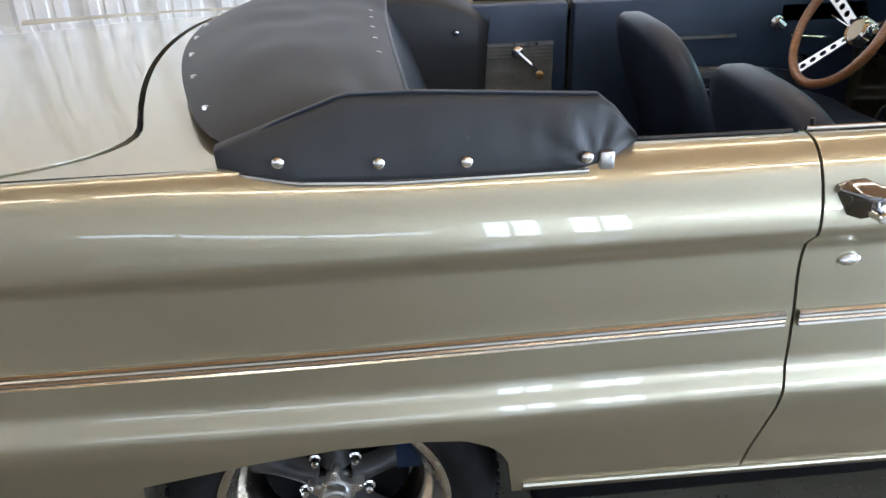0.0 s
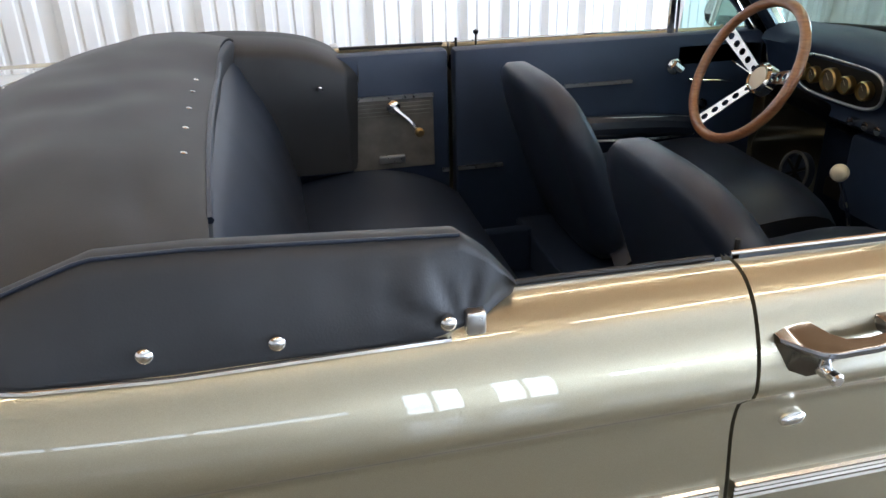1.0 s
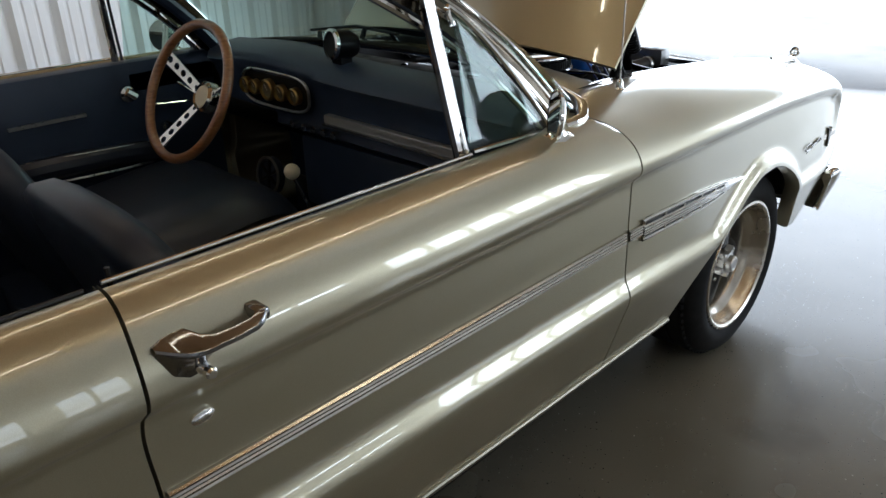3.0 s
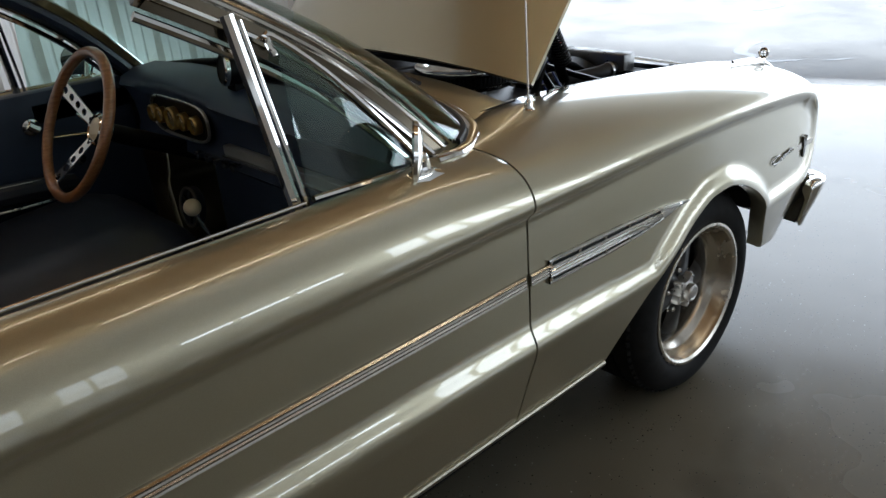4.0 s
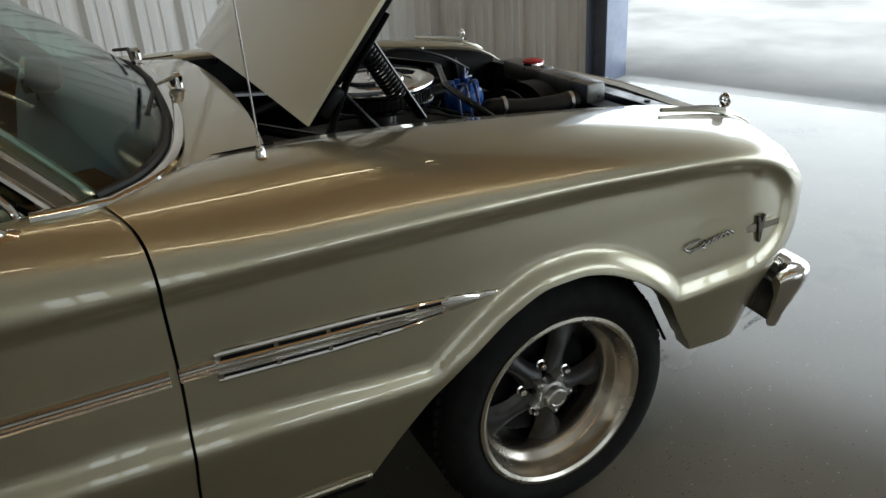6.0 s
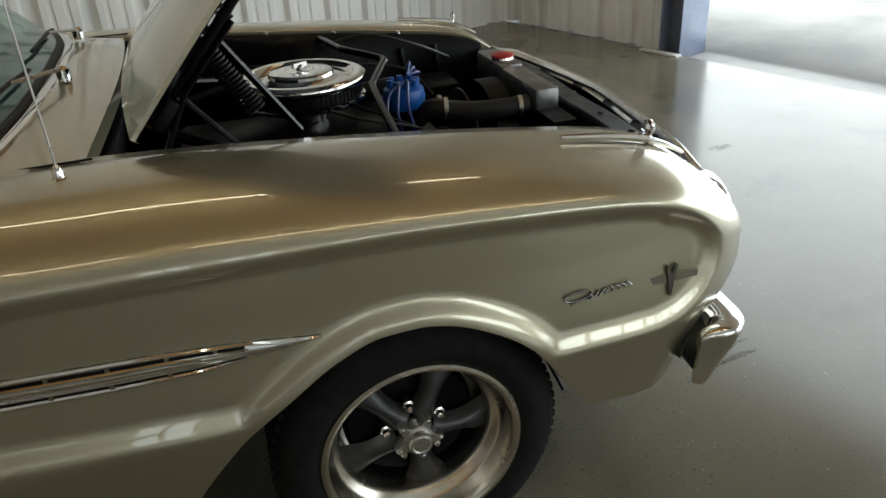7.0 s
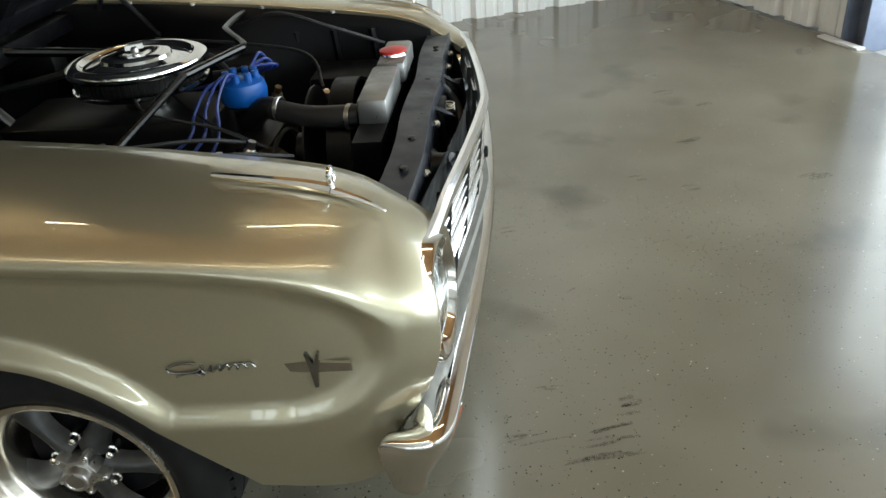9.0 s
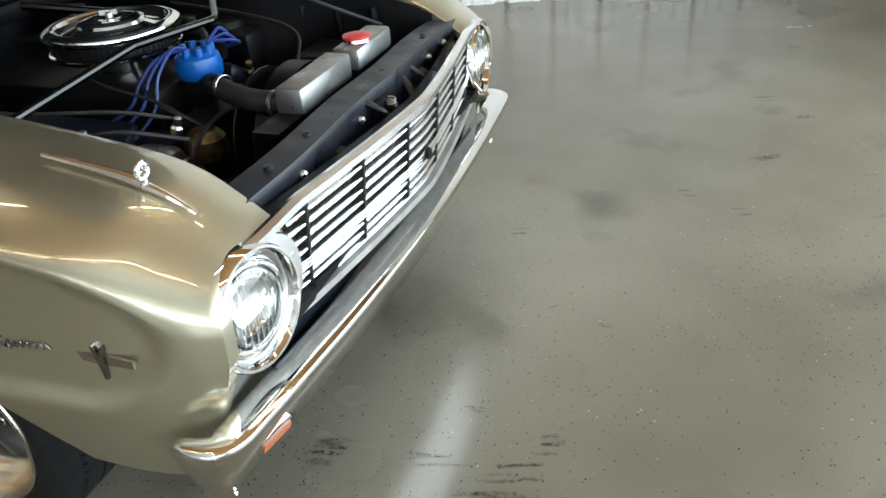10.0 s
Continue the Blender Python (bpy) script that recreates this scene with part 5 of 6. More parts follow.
# rear bench
rear = new("rear_seat")
rear.parent = car
tagged(rear, "black vinyl rear bench seat")
rows = []
for i in range(17):
    t = i / 16
    rows.append([(-2.665 + 0.22 * t + 0.03 * math.sin(math.pi * t), y, 1.030 - 0.45 * t ** 1.5 + 0.022 * math.sin(math.pi * min(1, t * 3)) - 0.010 * abs(math.sin(y * 9)) * t) for y in np.linspace(-0.70, 0.70, 45)])
part("backrest", sheet(rows, thick=0.05), VINYL, rear, angle=60)
rows = [[(-2.46 + 0.42 * i / 12, y, 0.50 + 0.03 * math.sin(math.pi * i / 12) - 0.05 * (i / 12) ** 5) for y in np.linspace(-0.66, 0.66, 31)] for i in range(13)]
part("cushion", sheet(rows, thick=-0.12), VINYL, rear, angle=60)
for x in (-2.588, -2.375):
    part("snap", lathe([(0.009, -0.004), (0.008, 0.005), (0, 0.007)], 10, pose(x, 0.620, 0.915, 90, 0, 0)), CHROME, boot)

# dashboard
dash = new("dashboard")
dash.parent = car
tagged(dash, "black padded dashboard with bright strip")
rows = []
for y in np.linspace(-0.655, 0.655, 41):
    h = 0.020 * math.exp(-((y - 0.31) / 0.24) ** 2)
    lim = ws_base_x(y) - 0.045
    rows.append([(min(-0.70, lim), y, 0.965), (min(-0.76, lim - 0.02), y, 0.985), (min(-0.84, lim - 0.05), y, 1.012 + h), (min(-0.92, lim - 0.09), y, 1.005 + h), (-0.965, y, 0.985 + h), (-0.975, y, 0.962 + h), (-0.955, y, 0.945), (-0.94, y, 0.90), (-0.935, y, 0.84), (-0.95, y, 0.80), (-0.93, y, 0.785), (-0.80, y, 0.78)])
part("dash_pad", sheet(rows), HAZEDNAVY, dash, angle=60)
out = [(0.0, 0.0)]
bm = bmesh.new()
loop = [(-0.962, 0.295 + 0.175 * math.copysign(abs(math.cos(a)) ** 0.5, math.cos(a)), 0.907 + 0.056 * math.copysign(abs(math.sin(a)) ** 0.7, math.sin(a))) for a in np.linspace(0, 2 * math.pi, 49)[:-1]]
part("cluster_frame", tube(loop, 0.005, 8, closed=True), STEEL, dash, "bright instrument surround")
bm = bmesh.new()
bm.faces.new([bm.verts.new((p[0] + 0.004, p[1], p[2])) for p in loop])
part("cluster_face", bm, DARKMETAL, dash, smooth=False)
for y, r in ((0.437, 0.026), (0.387, 0.024), (0.315, 0.034), (0.247, 0.026), (0.177, 0.026)):
    m = pose(-0.962, y, 0.905, 0, -90, 0)
    g = part("gauge", lathe([(r, 0.0), (r, 0.018), (r * 0.86, 0.022), (r * 0.80, 0.012), (0, 0.012)], 24, m), BRASS, dash, "round gauge with brass bezel")
    part("gauge_face", lathe([(r * 0.8, 0.0125), (0, 0.0125)], 24, m), GAUGE, dash)
    part("needle", tube([m @ Vector((0, 0, 0.015)), m @ Vector((r * 0.5, r * 0.4, 0.015))], 0.001, 4), IVORY, dash)
part("dash_strip", boxes(((-0.962, -0.70, 0.842), (-0.938, 0.06, 0.868)), bevel=0.004), DASHTRIM, dash, "brushed strip along the dashboard")
part("dash_strip", boxes(((-0.968, -0.70, 0.836), (-0.938, 0.06, 0.842))), CHROME, dash, smooth=False)
for y in (0.207, 0.150, 0.104, 0.055, 0.008):
    part("dash_knob", lathe([(0.006, 0), (0.006, 0.012), (0.012, 0.014), (0.012, 0.028), (0, 0.030)], 14, pose(-0.945, y, 0.816, 0, -90, 0)), CHROME, dash)
m = look((-0.90, 0.03, 1.062), (-2.0, 0.25, 1.207))
part("tachometer", lathe([(0, 0.05), (0.030, 0.045), (0.042, 0.02), (0.042, -0.03), (0.034, -0.034), (0, -0.028)], 28, m), BLACKPAINT, dash, "small black round gauge pod on the dash")
part("tachometer_ring", lathe([(0.043, -0.024), (0.044, -0.034), (0.036, -0.037)], 28, m), CHROME, dash)
part("gauge_foot", boxes(((-0.92, 0.01, 1.0), (-0.88, 0.05, 1.03))), BLACKPAINT, dash)
part("heater_box", boxes(((-0.90, -0.30, 0.52), (-0.70, 0.28, 0.76)), bevel=0.02), HAZEDNAVY, dash)
part("air_vent", lathe([(0.065, -0.01), (0.065, 0.014), (0.056, 0.016), (0.052, 0.004), (0.012, 0.004), (0.010, 0.012), (0, 0.012)], 32, pose(-0.905, 0.463, 0.575, 0, -80, 0)), VINYL, dash)
part("vent_ring", lathe([(0.066, 0.012), (0.067, 0.018), (0.060, 0.020), (0.057, 0.014)], 32, pose(-0.905, 0.463, 0.575, 0, -80, 0)), TRIMGREY, dash)
for a in (0, 60, 120):
    m = pose(-0.905, 0.463, 0.575, 0, -80, 0) @ pose(0, 0, 0, 0, 0, a)
    part("vent_vane", boxes(((-0.056, -0.004, 0.006), (0.056, 0.004, 0.013)), m=m), DARKMETAL, dash, smooth=False)
# steering wheel
sw = new("steering_wheel")
sw.parent = car
tagged(sw, "wood-rimmed three-spoke steering wheel")
SM = look((-1.224, 0.345, 0.943), (-1.224 + 1.0, 0.345, 0.943 - 0.50))
rim = [SM @ Vector((0.198 * math.cos(a), 0.198 * math.sin(a), 0)) for a in np.linspace(0, 2 * math.pi, 73)[:-1]]
part("wheel_rim", tube(rim, 0.0145, 12, closed=True), WOOD, sw, "polished wooden rim")


def drilled_plate(m, length, w0, w1, holes, t=0.004):
    """A flat tapering plate along local x with round holes."""
    bm = bmesh.new()
    step = length / holes
    for k in range(holes):
        x0, x1 = k * step, (k + 1) * step
        half = lambda x: (w0 + (w1 - w0) * x / length) / 2
        cx = (x0 + x1) / 2
        r = min(half(cx), step / 2) * (0.62 if k else 0.45)
        outer, inner = [], []
        for i in range(16):
            a = 2 * math.pi * i / 16
            c, sn = math.cos(a), math.sin(a)
            q = max(abs(c), abs(sn))
            px = cx + c / q * step / 2
            outer.append((px, sn / q * half(px)))
            inner.append((cx + r * c, r * sn))
        rows = [[(*p, -t / 2) for p in outer], [(*p, t / 2) for p in outer], [(*p, t / 2) for p in inner], [(*p, -t / 2) for p in inner], [(*p, -t / 2) for p in outer]]
        sheet(rows, bm, close_v=True)
    bmesh.ops.transform(bm, matrix=m, verts=bm.verts)
    return bm


for a in (153, 8, 245):
    tilt = math.degrees(math.atan2(0.050, 0.165))
    part("spoke", drilled_plate(SM @ pose(0, 0, -0.054, 0, 0, a) @ pose(0.028, 0, 0, 0, -tilt, 0), 0.168, 0.030, 0.040, 5), CHROME, sw, "drilled chrome spoke", smooth=False)
part("hub_ring", lathe([(0.046, -0.080), (0.046, -0.052), (0.038, -0.044), (0.034, -0.048)], 36, SM), CHROME, sw)
part("horn_button", lathe([(0.036, -0.056), (0.030, -0.046), (0, -0.040)], 36, SM), IVORY, sw, "pale horn button")
part("steering_column", tube([SM @ Vector((0, 0, -0.07)), SM @ Vector((0, 0, -0.60))], 0.026, 14), BLACKPAINT, car)
part("turn_lever", tube([SM @ Vector((-0.02, 0.0, -0.06)), SM @ Vector((-0.15, 0.02, -0.05))], 0.004, 8), CHROME, car)
# shifter and console plate
sh = new("gear_lever")
sh.parent = car
tagged(sh, "floor gear lever with an ivory ball")
part("lever", tube(curve_pts([(-1.02, 0.06, 0.46), (-1.03, 0.07, 0.58), (-1.063, 0.098, 0.70)], 12), 0.006, 8), CHROME, sh)
bm = bmesh.new()
bmesh.ops.create_uvsphere(bm, u_segments=20, v_segments=14, radius=0.024, matrix=Matrix.Translation((-1.064, 0.099, 0.712)))
part("knob", bm, IVORY, sh, "ivory ball knob")
part("lever_boot", lathe([(0.07, 0.0), (0.05, 0.02), (0.045, 0.03), (0.025, 0.05), (0.010, 0.07)], 20, pose(-1.02, 0.06, 0.465)), RUBBER, sh)
part("console_plate", boxes(((-1.24, 0.02, 0.468), (-1.02, 0.27, 0.500)), bevel=0.006), TRIMGREY, car, "brushed console plate")
for x0, y0 in ((-0.80, 0.40), (-0.80, 0.26)):
    part("pedal", boxes(((x0 - 0.02, y0 - 0.04, 0.50), (x0, y0 + 0.04, 0.56)), bevel=0.006), RUBBER, car)


# ------------------------------------------------ engine bay
GREYBAR = mat("grey_bar_steel", (0.05, 0.05, 0.05), 0.35, 1.0)
BARMETAL = mat("dull_bar_steel", (0.04, 0.04, 0.04), 0.25, 1.0)
OLDBRASS = mat("grimy_brass", (0.13, 0.095, 0.05), 0.45, 0.9)
set_in(OLDBRASS, "Base Color", ramp(OLDBRASS, noise_tex(OLDBRASS, 40, 5), [(0.3, (0.06, 0.045, 0.03)), (0.7, (0.19, 0.14, 0.07))]))
bay = new("engine_bay")
bay.parent = car
tagged(bay, "black engine compartment")
for s in (-1, 1):
    rows = []
    for i in range(25):
        x = -0.66 + 1.30 * i / 24
        b = 0.06 * math.exp(-((x + 0.02) / 0.20) ** 2)
        rows.append([(x, s * (float(edge_w(x)) + 0.004), float(edge_z(x)) - 0.012), (x, s * (0.555 - b * 0.3), float(edge_z(x)) - 0.016), (x, s * (0.548 - b), float(edge_z(x)) - 0.05), (x, s * (0.53 - b * 2.2), 0.72), (x, s * (0.52 - b * 2.4), 0.42)])
    part("apron", sheet(rows), BLACKPAINT, bay, angle=50)
    bm = boxes(((-0.14, min(s * 0.36, s * 0.52), 0.50), (0.12, max(s * 0.36, s * 0.52), 0.80)), bevel=0.03)
    lathe([(0.07, 0.0), (0.065, 0.02), (0.03, 0.025), (0, 0.025)], 20, pose(-0.01, s * 0.44, 0.80), bm)
    part("shock_tower", bm, BLACKPAINT, bay, angle=40)
    for x in (-0.3, -0.1, 0.12, 0.34):
        part("bolt", lathe([(0.008, 0), (0.008, 0.006), (0, 0.007)], 8, pose(x, s * (float(edge_w(x)) - 0.006), float(edge_z(x)) - 0.012)), STEEL, bay)
    for x in (0.22, 0.34, 0.46):
        part("stiffener", tube([(x, s * 0.535, 0.84), (x + 0.03, s * 0.515, 0.50)], 0.012, 6), BLACKPAINT, bay)
part("bay_floor", boxes(((-0.66, -0.55, 0.38), (0.66, 0.55, 0.40))), BLACKPAINT, bay, smooth=False)
part("bulkhead", boxes(((-0.655, -0.60, 0.40), (-0.60, 0.60, 0.935)), ((-0.62, -0.58, 0.88), (-0.50, 0.58, 0.935)), bevel=0.01), BLACKPAINT, bay)
engine = new("engine")
engine.parent = car
tagged(engine, "V8 engine with chrome air cleaner and blue ignition parts")
part("block", boxes(((-0.46, -0.20, 0.42), (0.22, 0.20, 0.70)), ((-0.40, -0.13, 0.70), (0.16, 0.13, 0.80)), ((0.20, -0.14, 0.45), (0.30, 0.14, 0.74)), bevel=0.02), DARKMETAL, engine)
for s in (-1, 1):
    bm = boxes(((-0.44, -0.075, -0.035), (0.16, 0.075, 0.04)), bevel=0.025, m=pose(0, s * 0.255, 0.695, -s * 32, 0, 0))
    part("valve_cover", bm, BLUEPAINT, engine, "blue-black valve cover")
    for k in range(3):
        if s < 0:      # long leads looping down towards the plugs
            line = [(0.212 - 0.02 * (k % 2), -0.04, 0.885), (0.205 - 0.025 * k, -0.085, 0.895 - 0.012 * k), (0.19 - 0.03 * k, -0.14, 0.845 - 0.01 * k), (0.19 - 0.04 * k, -0.19, 0.77), (0.12 - 0.09 * k, -0.28, 0.68)]
        else:          # short loops round the back of the cap
            line = [(0.232, 0.025, 0.885), (0.25 + 0.012 * k, 0.06, 0.910 - 0.015 * k), (0.25 + 0.01 * k, 0.10, 0.86), (0.15, 0.16, 0.82), (0.02 - 0.1 * k, 0.28, 0.72)]
        part("plug_wire", tube(curve_pts(line, 24), 0.0042, 6), WIRE, engine, "blue ignition wire")
AC = pose(-0.060, 0.03, -0.018) @ Matrix.Diagonal((0.945, 0.945, 1, 1))
part("air_cleaner_base", lathe([(0.06, 0.82), (0.07, 0.865), (0.172, 0.872), (0.180, 0.878), (0.180, 0.884)], 60, AC), CHROME, engine)
bm = lathe([(0.168, 0.884), (0.170, 0.890), (0.170, 0.928), (0.168, 0.934)], 60, AC)
for k in range(72):
    box(bm, (0.166, -0.003, 0.890), (0.173, 0.003, 0.928), AC @ pose(0, 0, 0, 0, 0, 5 * k))
part("air_filter", bm, DARKMETAL, engine, "dark pleated filter ring", smooth=False)
part("air_cleaner_lid", lathe([(0.178, 0.918), (0.185, 0.922), (0.187, 0.930), (0.184, 0.938), (0.176, 0.943), (0.158, 0.946), (0.152, 0.944), (0.146, 0.934), (0.140, 0.931), (0.112, 0.936), (0.094, 0.942), (0.091, 0.949), (0.086, 0.952), (0.060, 0.9535), (0.030, 0.954), (0.018, 0.951), (0.0, 0.951)], 72, AC), CHROME, engine, "round stepped chrome air cleaner lid")
bm = lathe([(0.010, 0), (0.010, 0.012), (0.006, 0.016), (0, 0.017)], 12, pose(-0.060, 0.03, 0.935))
box(bm, (-0.022, -0.004, 0.008), (0.022, 0.004, 0.020), pose(-0.060, 0.03, 0.935, 0, 0, 30))
part("wing_nut", bm, STEEL, engine)
part("distributor_body", lathe([(0.030, 0.68), (0.034, 0.785), (0.050, 0.80), (0.050, 0.812)], 28, pose(0.212, -0.005, 0)), DARKMETAL, engine)
bm = lathe([(0.053, 0.806), (0.058, 0.812), (0.060, 0.836), (0.055, 0.858), (0.042, 0.868), (0, 0.872)], 28, pose(0.212, -0.005, 0))
for k in range(8):
    a = 2 * math.pi * k / 8
    part("cap_tower", lathe([(0.010, 0), (0.009, 0.022), (0, 0.024)], 10, pose(0.212 + 0.038 * math.cos(a), -0.005 + 0.038 * math.sin(a), 0.862)), BLUE, engine)
part("distributor", bm, BLUE, engine, "bright blue distributor cap")
part("coil", tube([(0.10, 0.10, 0.83), (0.20, 0.13, 0.83)], 0.026, 14), BLACKPAINT, engine)
part("fuel_pump", lathe([(0.05, 0), (0.055, 0.02), (0.05, 0.05), (0.03, 0.07), (0, 0.075)], 20, pose(0.30, -0.16, 0.66)), OLDBRASS, engine)
part("water_neck", tube(curve_pts([(0.22, -0.03, 0.76), (0.27, -0.05, 0.80), (0.31, -0.06, 0.80)], 10), 0.028, 12), DARKMETAL, engine)
part("radiator_hose", tube(curve_pts([(0.30, -0.06, 0.80), (0.38, -0.10, 0.795), (0.46, -0.13, 0.80), (0.53, -0.14, 0.805)], 24), 0.027, 14), RUBBER, engine, "black upper radiator hose")
for x, y in ((0.315, -0.065), (0.505, -0.14)):
    part("hose_clamp", lathe([(0.029, -0.006), (0.031, -0.005), (0.031, 0.005), (0.029, 0.006)], 20, pose(x, y, 0.802, 0, 90, -12)), STEEL, engine)
part("alternator", lathe([(0.02, -0.07), (0.06, -0.06), (0.066, -0.04), (0.066, 0.03), (0.055, 0.05), (0.02, 0.055), (0.02, 0.075), (0.045, 0.078), (0.045, 0.092), (0, 0.094)], 24, pose(0.24, -0.27, 0.66, 0, 90, 0)), STEEL, engine, "aluminium alternator")
part("fan", lathe([(0, 0.0), (0.05, 0.0), (0.05, 0.05), (0.17, 0.05), (0.17, 0.055), (0, 0.06)], 24, pose(0.33, 0, 0.66, 0, 90, 0)), DARKMETAL, engine)
for y0 in (-0.10, 0.04):
    part("fuel_line", tube(curve_pts([(0.30, -0.16, 0.74), (0.20, -0.18, 0.80), (0.05, y0 - 0.10, 0.85), (-0.03, y0, 0.86)], 16), 0.004, 6), DARKMETAL, engine)
part("heater_hose", tube(curve_pts([(0.18, 0.10, 0.80), (0.02, 0.26, 0.86), (-0.20, 0.27, 0.86), (-0.44, 0.24, 0.82), (-0.60, 0.20, 0.80)], 24), 0.011, 8), RUBBER, engine)
part("loom", tube(curve_pts([(-0.58, -0.42, 0.90), (-0.35, -0.50, 0.89), (0.1, -0.52, 0.86), (0.5, -0.52, 0.78)], 24), 0.008, 6), RUBBER, bay)
part("loom", tube(curve_pts([(0.05, 0.50, 0.88), (0.2, 0.44, 0.92), (0.35, 0.42, 0.88), (0.5, 0.50, 0.80)], 24), 0.006, 6), RUBBER, bay)
# cross bar bent round the air cleaner, and braces to the bulkhead
part("cross_bar", tube(curve_pts([(0.065, 0.545, 0.905), (0.075, 0.43, 0.915), (0.09, 0.30, 0.921), (0.105, 0.255, 0.921), (0.178, 0.150, 0.914), (0.190, 0.115, 0.912), (0.178, 0.085, 0.911), (0.115, -0.075, 0.906), (0.105, -0.115, 0.904), (0.095, -0.30, 0.885), (0.085, -0.53, 0.862)], 70), 0.010, 10), BARMETAL, bay, "bent steel brace bar")
for s in (-1, 1):
    part("brace", tube([(-0.56, s * 0.14, 0.93), (-0.10, s * 0.43, 0.82)], 0.013, 10), BARMETAL, bay, "dark steel brace")
    # hood hinge with coil spring
    hp = Vector((-0.40, s * 0.545, 0.94))
    part("hinge_arm", tube([hp, hp + Vector((0.06, 0, 0.12)), HM @ Vector((0.28, s * 0.52, -0.05))], [0.014, 0.012, 0.012], 8, flat=0.5), BLACKPAINT, hood)
    if s < 0:
        part("hinge_arm", tube([Vector((-0.125, s * 0.43, 0.925)), Vector((-0.278, s * 0.473, 1.162))], [0.017, 0.017], 10, flat=0.45), GREYBAR, hood, "bare steel hinge arm")
    part("hinge_arm", tube([Vector((-0.20, s * 0.50, 0.86)), HM @ Vector((0.10, s * 0.50, -0.04))], [0.012, 0.012], 8, flat=0.5), BLACKPAINT, hood)
    b = HM @ Vector((0.20, s * 0.50, -0.05))
    a = b.lerp(Vector((-0.15, s * 0.50, 0.90)), 0.55)
    d = (b - a)
    u = d.cross(Vector((0, 1, 0))).normalized()
    w = Vector((0, 1, 0))
    part("hinge_spring", tube([a + d * (i / 180) + 0.019 * (math.cos(i * 0.55) * u + math.sin(i * 0.55) * w) for i in range(181)], 0.0035, 5), BLACKPAINT, hood, "coiled hinge spring")
part("brake_cylinder", boxes(((-0.60, 0.28, 0.80), (-0.44, 0.36, 0.88)), bevel=0.01), DARKMETAL, bay)
bm = boxes(((0.30, 0.30, 0.55), (0.48, 0.48, 0.76)), bevel=0.01)
part("battery", bm, BLACKPAINT, bay)
# radiator and its support
rad = new("radiator")
rad.parent = car
tagged(rad, "radiator with grey header tank and red cap")
part("core", boxes(((0.535, -0.30, 0.44), (0.60, 0.30, 0.80))), BLACKPAINT, rad, smooth=False)
part("header_tank", boxes(((0.532, -0.188, 0.79), (0.602, 0.075, 0.857)), bevel=0.010), GREYMETAL, rad, "grey metal header tank")
part("filler_tank", boxes(((0.538, 0.095, 0.80), (0.612, 0.31, 0.857)), bevel=0.010), GREYMETAL, rad)
part("radiator_cap", lathe([(0.026, 0), (0.026, 0.004), (0.036, 0.006), (0.036, 0.012), (0.020, 0.017), (0, 0.018)], 24, pose(0.575, 0.171, 0.858)), RED, rad, "red and chrome radiator cap")
part("cap_neck", lathe([(0.034, 0), (0.032, 0.010), (0.022, 0.012)], 24, pose(0.575, 0.171, 0.855)), CHROME, rad)
# fan shroud drum
part("shroud", lathe([(0.20, 0.0), (0.20, 0.06), (0.19, 0.06)], 40, pose(0.44, 0.02, 0.64, 0, 90, 0)), BLACKPAINT, rad)
NAVY = mat("blue_black_paint", (0.016, 0.018, 0.026), 0.34, Specular_IOR_Level=0.4)
set_in(NAVY, "Roughness", ramp(NAVY, noise_tex(NAVY, 14, 5), [(0.3, grey(0.25)), (0.7, grey(0.55))]))
set_in(NAVY, "Base Color", ramp(NAVY, noise_tex(NAVY, 9, 5), [(0.3, (0.007, 0.009, 0.015)), (0.75, (0.016, 0.018, 0.026))]))
rows = []
for y in np.linspace(-0.62, 0.62, 41):
    a = (y / 0.62) ** 2
    x = 0.655 + 0.008 * (1 - a) + 0.004 * math.sin(13 * y)
    rows.append([(x - 0.035, y, 0.44), (x - 0.035, y, 0.80 - 0.01 * a), (x - 0.03, y, 0.812 - 0.012 * a), (x + 0.035, y, 0.805 - 0.012 * a), (x + 0.040, y, 0.79 - 0.01 * a), (x + 0.042, y, 0.66), (x + 0.044, y, 0.44)])
part("radiator_support", sheet(rows), NAVY, bay, "blue-black radiator support panel", angle=40)
for y in (-0.46, -0.30, 0.10, 0.40):
    part("bolt", lathe([(0.009, 0), (0.009, 0.006), (0, 0.008)], 8, pose(0.668, y, 0.804)), GREYBAR, bay)
# horns and latch between support and grille
for s in (-1, 1):
    part("horn", lathe([(0.0, -0.03), (0.045, -0.028), (0.052, -0.01), (0.052, 0.0), (0.03, 0.02), (0.018, 0.06), (0, 0.062)], 24, pose(0.705, s * 0.26, 0.715, 20, 60, 0)), NAVY, bay, "black horn")
    part("horn_bracket", boxes(((0.685, s * 0.20 - 0.012, 0.66), (0.70, s * 0.20 + 0.012, 0.77)), bevel=0.003), STEEL, bay)
part("hood_latch", boxes(((0.685, -0.05, 0.66), (0.72, 0.05, 0.78)), ((0.72, -0.02, 0.70), (0.745, 0.02, 0.76)), bevel=0.006), BLACKPAINT, bay)
part("latch_spring", tube([(0.73 + 0.012 * math.cos(i * 0.6), 0.012 * math.sin(i * 0.6), 0.70 + i * 0.0007) for i in range(110)], 0.002, 5), STEEL, bay)
part("latch_brace", tube(curve_pts([(0.685, -0.07, 0.795), (0.735, -0.05, 0.76), (0.755, 0.03, 0.68), (0.74, 0.12, 0.73), (0.685, 0.15, 0.795)], 24), 0.011, 8, flat=0.6), NAVY, bay, "dark latch brace")
